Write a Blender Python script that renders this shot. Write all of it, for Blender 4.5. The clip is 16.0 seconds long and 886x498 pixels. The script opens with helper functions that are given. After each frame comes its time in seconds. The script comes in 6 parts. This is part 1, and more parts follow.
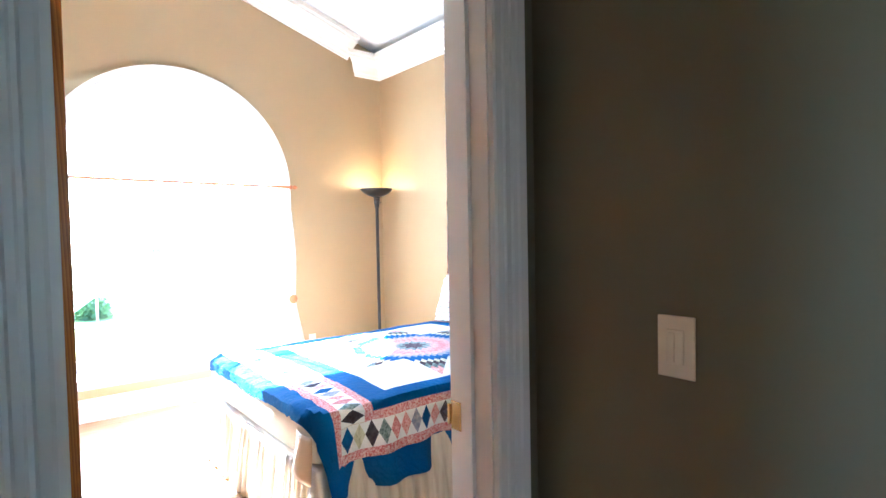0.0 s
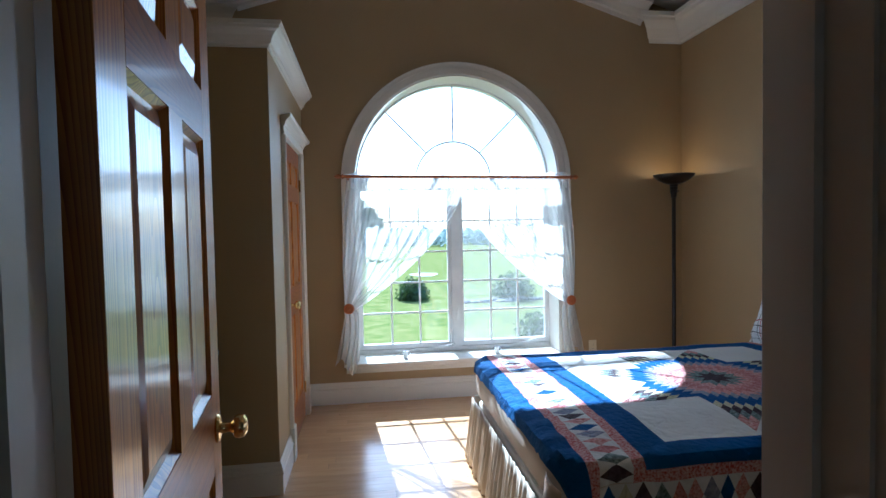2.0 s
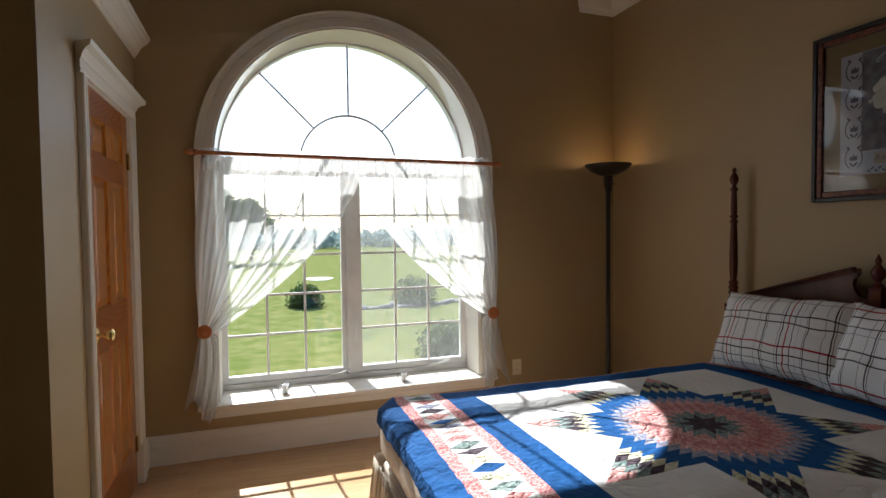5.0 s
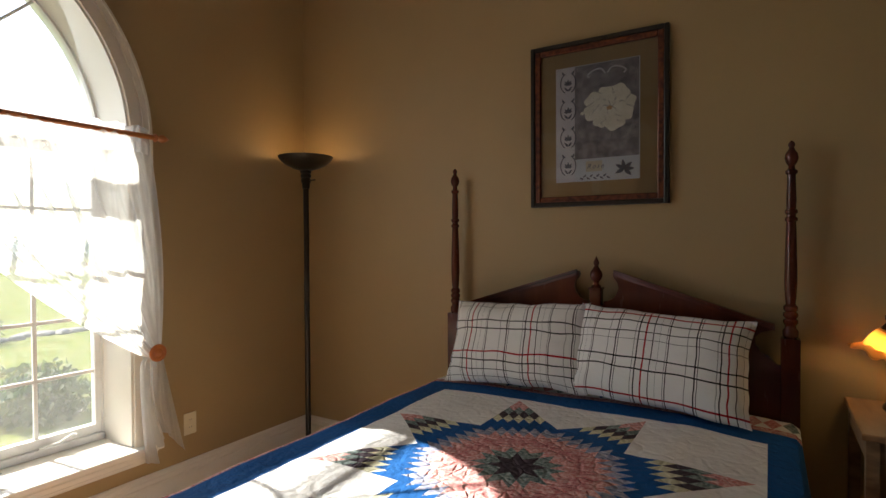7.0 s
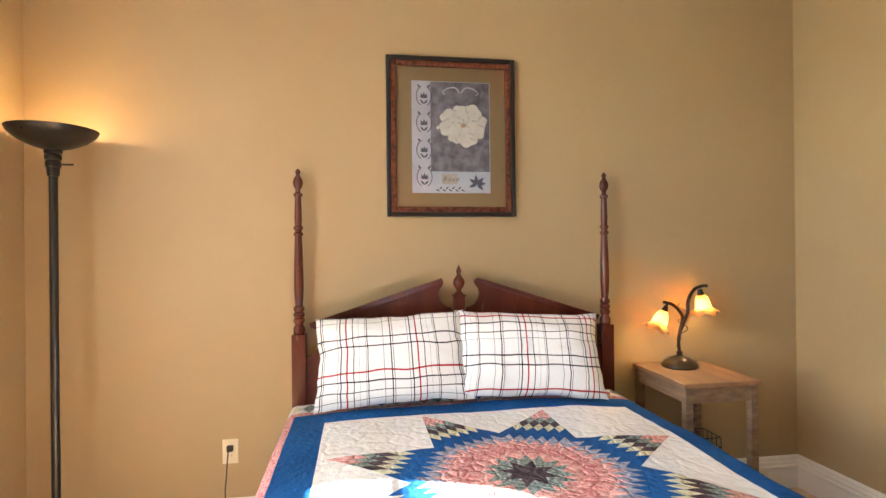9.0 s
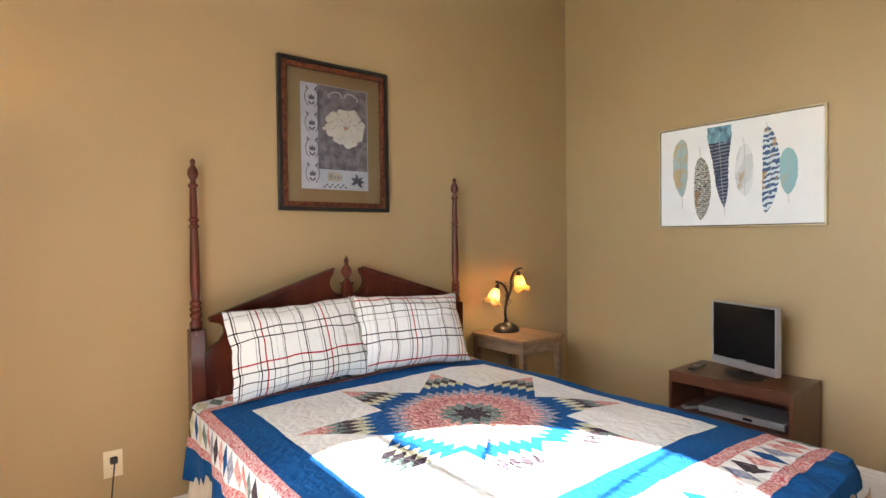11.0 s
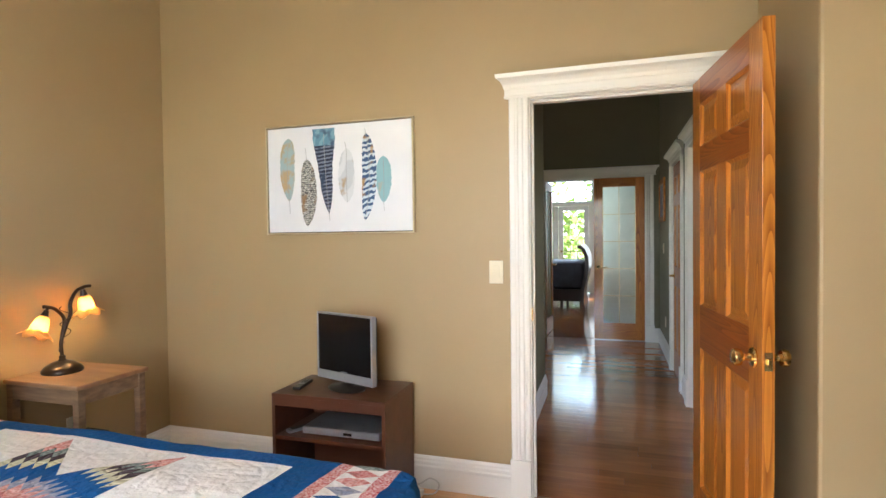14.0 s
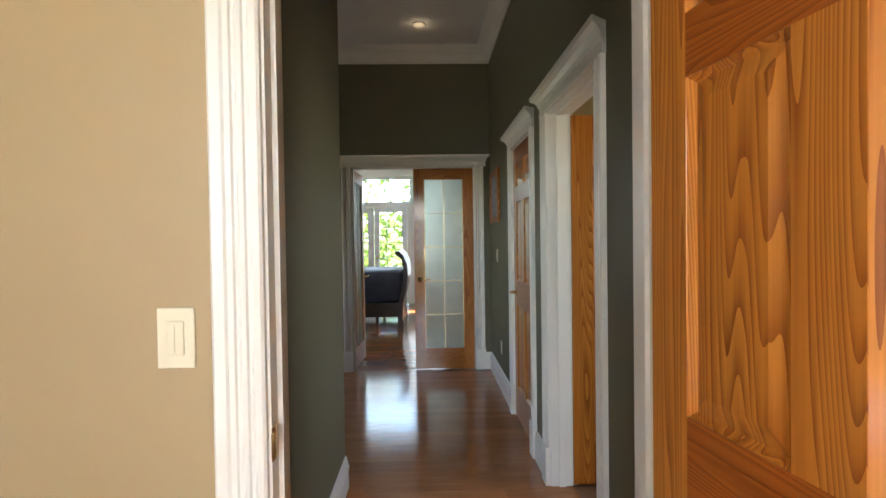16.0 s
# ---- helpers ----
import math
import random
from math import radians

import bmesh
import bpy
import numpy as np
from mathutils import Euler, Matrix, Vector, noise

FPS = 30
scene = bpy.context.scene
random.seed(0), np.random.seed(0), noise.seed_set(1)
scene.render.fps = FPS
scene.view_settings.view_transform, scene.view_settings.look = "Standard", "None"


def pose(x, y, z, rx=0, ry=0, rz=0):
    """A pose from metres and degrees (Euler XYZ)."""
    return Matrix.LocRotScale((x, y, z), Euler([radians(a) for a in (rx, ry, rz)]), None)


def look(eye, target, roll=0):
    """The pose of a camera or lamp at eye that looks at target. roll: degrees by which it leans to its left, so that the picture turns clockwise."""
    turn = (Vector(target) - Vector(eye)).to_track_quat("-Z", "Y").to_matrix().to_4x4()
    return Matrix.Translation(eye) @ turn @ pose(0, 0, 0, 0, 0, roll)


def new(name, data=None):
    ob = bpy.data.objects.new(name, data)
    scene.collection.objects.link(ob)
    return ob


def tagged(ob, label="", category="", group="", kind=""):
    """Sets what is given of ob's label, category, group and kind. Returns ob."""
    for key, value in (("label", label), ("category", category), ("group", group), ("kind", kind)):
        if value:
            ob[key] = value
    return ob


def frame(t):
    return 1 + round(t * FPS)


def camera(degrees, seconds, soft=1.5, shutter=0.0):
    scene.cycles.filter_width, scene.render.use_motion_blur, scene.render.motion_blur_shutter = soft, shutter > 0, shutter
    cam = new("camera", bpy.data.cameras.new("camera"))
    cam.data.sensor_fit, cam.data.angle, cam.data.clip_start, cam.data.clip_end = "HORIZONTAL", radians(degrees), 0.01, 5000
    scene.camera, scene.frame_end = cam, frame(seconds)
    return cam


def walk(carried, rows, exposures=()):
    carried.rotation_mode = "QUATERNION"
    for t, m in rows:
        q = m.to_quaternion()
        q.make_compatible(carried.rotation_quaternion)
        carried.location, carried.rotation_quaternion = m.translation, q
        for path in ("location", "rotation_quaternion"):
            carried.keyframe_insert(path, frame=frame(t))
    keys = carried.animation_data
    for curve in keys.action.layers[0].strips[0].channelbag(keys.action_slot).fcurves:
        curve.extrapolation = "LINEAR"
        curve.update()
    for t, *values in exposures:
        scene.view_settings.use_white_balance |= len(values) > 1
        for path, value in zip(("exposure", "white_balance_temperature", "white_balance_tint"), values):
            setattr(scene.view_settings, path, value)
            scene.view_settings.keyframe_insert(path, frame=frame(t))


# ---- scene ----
cam = camera(79.2, 16.0)
PATH = [
    (0, (0.408, 0.125, 1.422), (1.675, 1.671, 1.354), -1.1),
    (0.5, (0.567, 0.196, 1.419), (1.54, 1.942, 1.353), -1.0),
    (1, (0.678, 0.245, 1.452), (1.377, 2.118, 1.372), -1.0),
    (1.5, (0.734, 0.363, 1.433), (1.197, 2.308, 1.361), -1.1),
    (2, (0.774, 0.543, 1.438), (1.055, 2.522, 1.363), -1.1),
    (2.5, (0.814, 0.704, 1.426), (1.017, 2.692, 1.354), -1.0),
    (3, (0.874, 0.859, 1.425), (1.064, 2.848, 1.353), -1.0),
    (3.2, (0.894, 0.914, 1.413), (1.101, 2.901, 1.342), -0.9),
    (5.3, (0.953, 1.562, 1.398), (1.753, 3.394, 1.326), -0.7),
    (5.5, (0.968, 1.635, 1.402), (1.879, 3.413, 1.331), -0.7),
    (6, (0.965, 1.879, 1.388), (2.155, 3.486, 1.322), -0.5),
    (6.5, (0.992, 2.119, 1.366), (2.491, 3.442, 1.314), -0.4),
    (7, (0.997, 2.37, 1.353), (2.706, 3.41, 1.317), -0.3),
    (7.5, (0.939, 2.627, 1.353), (2.788, 3.388, 1.32), -0.3),
    (8, (0.911, 2.885, 1.374), (2.875, 3.256, 1.322), -0.3),
    (8.5, (0.908, 3.22, 1.359), (2.907, 3.184, 1.322), -0.3),
    (8.7, (0.916, 3.351, 1.343), (2.911, 3.209, 1.327), -0.4),
    (10.8, (0.926, 4.384, 1.366), (2.531, 3.192, 1.319), -0.7),
    (11, (0.889, 4.421, 1.361), (2.471, 3.199, 1.318), -0.7),
    (11.5, (0.859, 4.433, 1.367), (2.36, 3.112, 1.33), -0.8),
    (12, (0.842, 4.398, 1.377), (2.227, 2.954, 1.336), -0.8),
    (12.5, (0.836, 4.354, 1.38), (2.069, 2.78, 1.338), -0.7),
    (13, (0.827, 4.282, 1.375), (1.873, 2.578, 1.335), -0.7),
    (13.5, (0.832, 4.147, 1.37), (1.631, 2.314, 1.326), -0.7),
    (14, (0.856, 3.877, 1.38), (1.453, 1.969, 1.333), -0.7),
    (14.5, (0.892, 3.532, 1.373), (1.212, 1.558, 1.329), -0.8),
    (15, (0.906, 3.133, 1.388), (0.962, 1.134, 1.343), -0.8),
    (15.5, (0.886, 2.672, 1.381), (0.85, 0.672, 1.337), -0.8),
    (16, (0.929, 2.195, 1.38), (0.869, 0.196, 1.34), -0.8),
]
EXPOSURES = [
    (0.0, 5.2, 4350, 4), (0.3, 4.0, 4400, 4), (0.5, 3.7, 4400, 4), (1.0, 2.65, 4550, 5), (1.5, 2.0, 4500, 4), (2.5, 1.55, 4600, 3), (3.0, 1.4, 4650, 4), (5.5, 0.9, 6050, 9), (6.0, 0.6, 6150, 9), (6.5, 0.62, 6300, 9),
    (7.0, 1.65, 6450, 9), (7.5, 2.6, 6600, 10), (8.0, 3.6, 6450, 10), (8.5, 4.05, 6250, 10), (11.0, 3.62, 5950, 8), (12.5, 3.35, 5800, 8), (14.5, 3.98, 5800, 8), (16.0, 3.95, 5800, 8),
]
walk(cam, [(t, look(eye, target, roll)) for t, eye, target, roll in PATH], EXPOSURES)
# ---- light ----
world = bpy.data.worlds.new("world")
scene.world = world
world.use_nodes = True
_n = world.node_tree.nodes
_sky = _n.new("ShaderNodeTexSky")
_sky.sky_type = "NISHITA"
_sky.sun_disc = False
_sky.sun_elevation = radians(38.5)
_sky.sun_rotation = radians(-5.7)
_sky.air_density, _sky.dust_density = 1.0, 1.0
_n["Background"].inputs[1].default_value = 0.12
world.node_tree.links.new(_sky.outputs[0], _n["Background"].inputs[0])

sun = new("sun", bpy.data.lights.new("sun", "SUN"))
sun.data.energy, sun.data.angle, sun.data.color = 5.0, radians(0.5), (1.0, 0.95, 0.86)
sun.matrix_world = look((0, 0, 0), (0.10, -1.0, -0.80))


def area(name, m, w, h, power, color=(1, 1, 1)):
    ob = new(name, bpy.data.lights.new(name, "AREA"))
    ob.data.shape, ob.data.size, ob.data.size_y, ob.data.energy, ob.data.color = "RECTANGLE", w, h, power, color
    ob.matrix_world = m
    return ob


def bulb(name, place, power, color, radius=0.03):
    ob = new(name, bpy.data.lights.new(name, "POINT"))
    ob.data.energy, ob.data.color, ob.data.shadow_soft_size = power, color, radius
    ob.location = place
    return ob


SKY_POWER = 4.2
area("sky_light", look((1.558, 5.62, 1.7), (1.558, 3.0, 0.0)), 1.7, 2.3, SKY_POWER, (0.86, 0.93, 1.0))
# added fill for the hall: two lamps behind unseen landing and side-room windows
area("landing_fill_light", look((4.85, -2.25, 1.5), (3.0, -2.1, 1.0)), 1.2, 1.2, 1.1, (1.0, 0.90, 0.74))
area("side_room_fill_light", look((-2.05, -0.1, 1.5), (0.0, 0.1, 1.0)), 1.1, 1.2, 1.7, (1.0, 0.86, 0.66))
area("far_sky_light", look((1.9, -8.6, 1.6), (1.6, -4, 1.0)), 2.6, 2.0, 2.0, (0.92, 0.97, 0.95))

# ---- materials ----


def material(name, color, rough=0.6, metal=0.0, second=None, scale=6.0, bump=0.0, bump_scale=60.0, stretch=(1, 1, 1), coat=0.0, vary=0.0, spec=0.5, detail=4.0, depth=0.002):
    """A surface with broad variation between two colours, fine relief and uneven gloss."""
    m = bpy.data.materials.new(name)
    m.use_nodes = True
    nt = m.node_tree
    b = nt.nodes["Principled BSDF"]
    b.inputs["Roughness"].default_value, b.inputs["Metallic"].default_value = rough, metal
    b.inputs["Coat Weight"].default_value = coat
    b.inputs["Coat Roughness"].default_value = 0.12
    b.inputs["Specular IOR Level"].default_value = spec
    tc, mp = nt.nodes.new("ShaderNodeTexCoord"), nt.nodes.new("ShaderNodeMapping")
    mp.inputs["Scale"].default_value = stretch
    nt.links.new(tc.outputs["Object"], mp.inputs[0])
    n1 = nt.nodes.new("ShaderNodeTexNoise")
    n1.inputs["Scale"].default_value, n1.inputs["Detail"].default_value = scale, detail
    nt.links.new(mp.outputs[0], n1.inputs[0])
    second = second or tuple(c * 0.88 for c in color)
    mix = nt.nodes.new("ShaderNodeMix")
    mix.data_type = "RGBA"
    mix.inputs["A"].default_value, mix.inputs["B"].default_value = (*color, 1), (*second, 1)
    ramp = nt.nodes.new("ShaderNodeMapRange")
    ramp.inputs["From Min"].default_value, ramp.inputs["From Max"].default_value = 0.35, 0.65
    nt.links.new(n1.outputs[0], ramp.inputs[0])
    nt.links.new(ramp.outputs[0], mix.inputs["Factor"])
    out = mix.outputs["Result"]
    if vary:
        info, hsv, val = nt.nodes.new("ShaderNodeObjectInfo"), nt.nodes.new("ShaderNodeHueSaturation"), nt.nodes.new("ShaderNodeMapRange")
        val.inputs["To Min"].default_value, val.inputs["To Max"].default_value = 1 - vary, 1 + vary
        nt.links.new(info.outputs["Random"], val.inputs[0])
        nt.links.new(val.outputs[0], hsv.inputs["Value"])
        nt.links.new(out, hsv.inputs["Color"])
        out = hsv.outputs[0]
    nt.links.new(out, b.inputs["Base Color"])
    n2 = nt.nodes.new("ShaderNodeTexNoise")
    n2.inputs["Scale"].default_value, n2.inputs["Detail"].default_value = bump_scale, 3.0
    nt.links.new(mp.outputs[0], n2.inputs[0])
    rr = nt.nodes.new("ShaderNodeMapRange")
    rr.inputs["To Min"].default_value, rr.inputs["To Max"].default_value = max(0, rough - 0.06), min(1, rough + 0.06)
    nt.links.new(n2.outputs[0], rr.inputs[0])
    nt.links.new(rr.outputs[0], b.inputs["Roughness"])
    if bump:
        bp = nt.nodes.new("ShaderNodeBump")
        bp.inputs["Strength"].default_value, bp.inputs["Distance"].default_value = bump, depth
        nt.links.new(n2.outputs[0], bp.inputs["Height"])
        nt.links.new(bp.outputs[0], b.inputs["Normal"])
    return m


def pine(name, light, dark, coat=0.5):
    """Varnished softwood with flat-sawn figure: growth rings that darken and break off sharply, and fine fibres along z."""
    m = material(name, light, 0.33, coat=coat * 0.65, spec=0.2)
    nt = m.node_tree
    b = nt.nodes["Principled BSDF"]

    def math_node(kind, a, value):
        n = nt.nodes.new("ShaderNodeMath")
        n.operation, n.inputs[1].default_value = kind, value
        nt.links.new(a, n.inputs[0])
        return n.outputs[0]

    tc, info = nt.nodes.new("ShaderNodeTexCoord"), nt.nodes.new("ShaderNodeObjectInfo")
    shift = math_node("MULTIPLY", info.outputs["Random"], 7.0)

    def streaks(stretch, scale, detail):
        mp, add, n = nt.nodes.new("ShaderNodeMapping"), nt.nodes.new("ShaderNodeVectorMath"), nt.nodes.new("ShaderNodeTexNoise")
        mp.inputs["Scale"].default_value = stretch
        n.inputs["Scale"].default_value, n.inputs["Detail"].default_value = scale, detail
        nt.links.new(tc.outputs["Object"], mp.inputs[0])
        nt.links.new(mp.outputs[0], add.inputs[0]), nt.links.new(shift, add.inputs[1])
        nt.links.new(add.outputs[0], n.inputs[0])
        return n.outputs[0]

    rings = math_node("FRACT", math_node("MULTIPLY", streaks((1.0, 1.0, 0.055), 5.0, 1.6), 62.0), 0.0)
    late = math_node("POWER", rings, 1.6)
    fibre = streaks((1.0, 1.0, 0.02), 130.0, 2.0)
    total = nt.nodes.new("ShaderNodeMath")
    total.operation = "MULTIPLY_ADD"
    total.inputs[1].default_value = 0.55
    nt.links.new(late, total.inputs[0])
    nt.links.new(math_node("MULTIPLY", fibre, 0.55), total.inputs[2])
    mix = nt.nodes.new("ShaderNodeMix")
    mix.data_type = "RGBA"
    mix.inputs["A"].default_value, mix.inputs["B"].default_value = (*light, 1), (*dark, 1)
    nt.links.new(total.outputs[0], mix.inputs["Factor"])
    nt.links.new(mix.outputs["Result"], b.inputs["Base Color"])
    return m


def glass(name, tint=(1, 1, 1), rough=0.0):
    m = bpy.data.materials.new(name)
    m.use_nodes = True
    nt = m.node_tree
    nt.nodes.remove(nt.nodes["Principled BSDF"])
    tr, gl, mx, fr = (nt.nodes.new(k) for k in ("ShaderNodeBsdfTransparent", "ShaderNodeBsdfGlossy", "ShaderNodeMixShader", "ShaderNodeFresnel"))
    tr.inputs[0].default_value = (*tint, 1)
    gl.inputs["Roughness"].default_value = rough
    fr.inputs[0].default_value = 1.45
    nt.links.new(fr.outputs[0], mx.inputs[0])
    nt.links.new(tr.outputs[0], mx.inputs[1])
    nt.links.new(gl.outputs[0], mx.inputs[2])
    nt.links.new(mx.outputs[0], nt.nodes["Material Output"].inputs[0])
    return m


def glow(name, color, strength, base=(0.9, 0.6, 0.3)):
    m = material(name, base, 0.4)
    b = m.node_tree.nodes["Principled BSDF"]
    b.inputs["Emission Color"].default_value, b.inputs["Emission Strength"].default_value = (*color, 1), strength
    return m


PAINT = material("tan_paint", (0.41, 0.30, 0.152), 0.5, second=(0.395, 0.286, 0.143), scale=2.0, bump=0.08, bump_scale=260)
HALL_PAINT = material("olive_paint", (0.158, 0.142, 0.082), 0.55, second=(0.148, 0.133, 0.076), scale=2.0, bump=0.08, bump_scale=260)
CEILING = material("ceiling_paint", (0.80, 0.79, 0.77), 0.8, second=(0.77, 0.76, 0.74), bump=0.2, bump_scale=180)
WHITE = material("white_trim_paint", (0.80, 0.77, 0.70), 0.35, second=(0.77, 0.74, 0.67), scale=3, bump=0.05, bump_scale=90)
VINYL = material("white_vinyl", (0.82, 0.82, 0.80), 0.3)
FLOOR = material("maple_boards", (0.67, 0.43, 0.225), 0.2, second=(0.59, 0.36, 0.175), scale=3.0, stretch=(1.2, 9, 1), bump=0.03, bump_scale=40, coat=0.25, vary=0.10)
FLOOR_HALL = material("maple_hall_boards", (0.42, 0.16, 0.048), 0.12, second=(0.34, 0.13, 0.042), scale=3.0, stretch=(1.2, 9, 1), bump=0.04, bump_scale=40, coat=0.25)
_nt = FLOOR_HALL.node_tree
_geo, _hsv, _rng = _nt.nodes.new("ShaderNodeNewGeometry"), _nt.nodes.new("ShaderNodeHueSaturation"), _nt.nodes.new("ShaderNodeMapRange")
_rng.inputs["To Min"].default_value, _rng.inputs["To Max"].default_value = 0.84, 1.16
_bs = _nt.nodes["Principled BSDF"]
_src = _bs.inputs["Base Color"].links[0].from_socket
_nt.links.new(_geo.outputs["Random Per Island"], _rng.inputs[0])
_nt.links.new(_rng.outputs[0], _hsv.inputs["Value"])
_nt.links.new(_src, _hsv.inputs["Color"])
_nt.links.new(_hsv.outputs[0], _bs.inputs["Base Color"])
FLOOR_GAP = material("board_joint", (0.20, 0.10, 0.045), 0.6)
PINE = pine("varnished_pine", (0.66, 0.255, 0.034), (0.20, 0.045, 0.005), 0.9)
PINE_RAIL = pine("varnished_pine_rail", (0.44, 0.125, 0.015), (0.17, 0.036, 0.005), 0.9)
BRASS = material("polished_brass", (0.80, 0.56, 0.22), 0.18, 1.0)
GLASS = glass("window_glass")

# ---- shape helpers ----


def part(name, bm, mat, parent=None, label="", smooth=False, at=None):
    me = bpy.data.meshes.new(name)
    bmesh.ops.recalc_face_normals(bm, faces=bm.faces[:])
    bm.to_mesh(me)
    bm.free()
    for m in mat if isinstance(mat, (list, tuple)) else (mat,):
        me.materials.append(m)
    if smooth:
        for p in me.polygons:
            p.use_smooth = True
        me.set_sharp_from_angle(angle=radians(38))
    ob = new(name, me)
    if parent:
        ob.parent = parent
    if at:
        ob.matrix_basis = at
    return tagged(ob, label) if label else ob


def thing(name, label, category, m=None, group="", kind=""):
    ob = new(name)
    ob.empty_display_size = 0.05
    if m:
        ob.matrix_basis = m
    return tagged(ob, label, category, group, kind)


def box(bm, x0, x1, y0, y1, z0, z1, bevel=0.0, index=0):
    v = [bm.verts.new(p) for p in ((x0, y0, z0), (x1, y0, z0), (x1, y1, z0), (x0, y1, z0), (x0, y0, z1), (x1, y0, z1), (x1, y1, z1), (x0, y1, z1))]
    fs = [bm.faces.new([v[i] for i in q]) for q in ((0, 3, 2, 1), (4, 5, 6, 7), (0, 1, 5, 4), (1, 2, 6, 5), (2, 3, 7, 6), (3, 0, 4, 7))]
    for f in fs:
        f.material_index = index
    if bevel:
        es = list({e for f in fs for e in f.edges})
        bmesh.ops.bevel(bm, geom=es, offset=bevel, segments=2, affect="EDGES", profile=0.5, material=index)
    return bm


def boxes(*rows, bevel=0.0):
    bm = bmesh.new()
    for r in rows:
        box(bm, *r, bevel=bevel)
    return bm


def lathe(profile, seg=24, bm=None, axis=None):
    """Turns (radius, height) pairs round z; axis places it."""
    bm = bm or bmesh.new()
    rings, made = [], []
    for r, z in profile:
        ring = [bm.verts.new((max(r, 1e-4) * math.cos(2 * math.pi * i / seg), max(r, 1e-4) * math.sin(2 * math.pi * i / seg), z)) for i in range(seg)]
        rings.append(ring)
        made += ring
    for a, b in zip(rings, rings[1:]):
        for i in range(seg):
            bm.faces.new((a[i], a[(i + 1) % seg], b[(i + 1) % seg], b[i]))
    bm.faces.new(rings[0][::-1])
    bm.faces.new(rings[-1])
    if axis:
        bmesh.ops.transform(bm, matrix=axis, verts=made)
    return bm


def tube(path, radius, seg=10, bm=None):
    """A round rod along the points of path; radius may be a list."""
    bm = bm or bmesh.new()
    path = [Vector(p) for p in path]
    rings, side = [], None
    for i, p in enumerate(path):
        d = (path[min(i + 1, len(path) - 1)] - path[max(i - 1, 0)]).normalized()
        side = d.orthogonal().normalized() if side is None else (side - d * side.dot(d)).normalized()
        up = d.cross(side)
        r = radius[i] if isinstance(radius, (list, tuple)) else radius
        rings.append([bm.verts.new(p + r * (math.cos(2 * math.pi * k / seg) * side + math.sin(2 * math.pi * k / seg) * up)) for k in range(seg)])
    for a, b in zip(rings, rings[1:]):
        for k in range(seg):
            bm.faces.new((a[k], a[(k + 1) % seg], b[(k + 1) % seg], b[k]))
    bm.faces.new(rings[0][::-1])
    bm.faces.new(rings[-1])
    return bm


def plate(points, depth, bm=None, to=None):
    """A flat outline of (x, z) points, extruded from y = 0 to y = depth."""
    bm = bm or bmesh.new()
    a = [bm.verts.new((x, 0, z)) for x, z in points]
    b = [bm.verts.new((x, depth, z)) for x, z in points]
    n = len(points)
    bm.faces.new(a)
    bm.faces.new(b[::-1])
    for i in range(n):
        bm.faces.new((a[i], b[i], b[(i + 1) % n], a[(i + 1) % n]))
    if to:
        bmesh.ops.transform(bm, matrix=to, verts=a + b)
    return bm


def run(profile, a, b, out, up=(0, 0, 1), m0=0.0, m1=0.0, bm=None):
    """A moulding of (out, up) outline from a to b; m0 and m1 slant its ends by the outward reach."""
    bm = bm or bmesh.new()
    a, b, out, up = Vector(a), Vector(b), Vector(out), Vector(up)
    d = (b - a).normalized()
    va = [bm.verts.new(a + out * o + up * u + d * (m0 * o)) for o, u in profile]
    vb = [bm.verts.new(b + out * o + up * u - d * (m1 * o)) for o, u in profile]
    n = len(profile)
    for i in range(n):
        bm.faces.new((va[i], va[(i + 1) % n], vb[(i + 1) % n], vb[i]))
    bm.faces.new(va[::-1])
    bm.faces.new(vb)
    return bm


CROWN = [(0, 0), (0.012, 0), (0.016, 0.02), (0.03, 0.026), (0.036, 0.045), (0.052, 0.075), (0.078, 0.1), (0.1, 0.112), (0.104, 0.13), (0.118, 0.134), (0.12, 0.16), (0, 0.16)]
CROWN_C = [(o * 0.74, u * 0.74) for o, u in CROWN]
CROWN_B = [(o * 1.38, u * 1.36) for o, u in CROWN]
BASE = [(0, 0), (0.018, 0), (0.018, 0.125), (0.022, 0.13), (0.022, 0.142), (0.016, 0.15), (0.016, 0.168), (0.011, 0.178), (0.011, 0.19), (0.005, 0.202), (0, 0.205)]
BASE = [(o, u * 0.87) for o, u in BASE]
HEAD = [(0, 0), (0.02, 0), (0.024, 0.012), (0.02, 0.02), (0.02, 0.06), (0.026, 0.066), (0.03, 0.085), (0.045, 0.108), (0.066, 0.122), (0.07, 0.147), (0, 0.147)]
HEAD = [(o, u * 0.8) for o, u in HEAD]


def casing_profile(w):
    """Fluted casing across its width: (across, out)."""
    return [(0, 0), (0, 0.014), (0.006 * w / 0.1, 0.018), (0.2 * w, 0.018), (0.24 * w, 0.013), (0.3 * w, 0.013), (0.34 * w, 0.018), (0.44 * w, 0.018), (0.48 * w, 0.013), (0.54 * w, 0.013), (0.58 * w, 0.018), (0.68 * w, 0.02), (0.74 * w, 0.024), (0.94 * w, 0.026), (w, 0.02), (w, 0)]


# ---- the bedroom shell ----
EX, NY, SY, CX, CY, WX, NX, NYC = 3.59, 5.03, 1.12, 0.272, 3.54, -0.58, 0.215, 1.87
APEX, EAVE, SLOPE = 1.505, 3.30, 0.325
WCX, SPRING, RO, RI, SILL = 1.558, 1.85, 0.98, 0.88, 0.342


def wall(name, bm, label, mat=PAINT):
    return tagged(part(name, bm, mat), label, "wall", kind="structure")


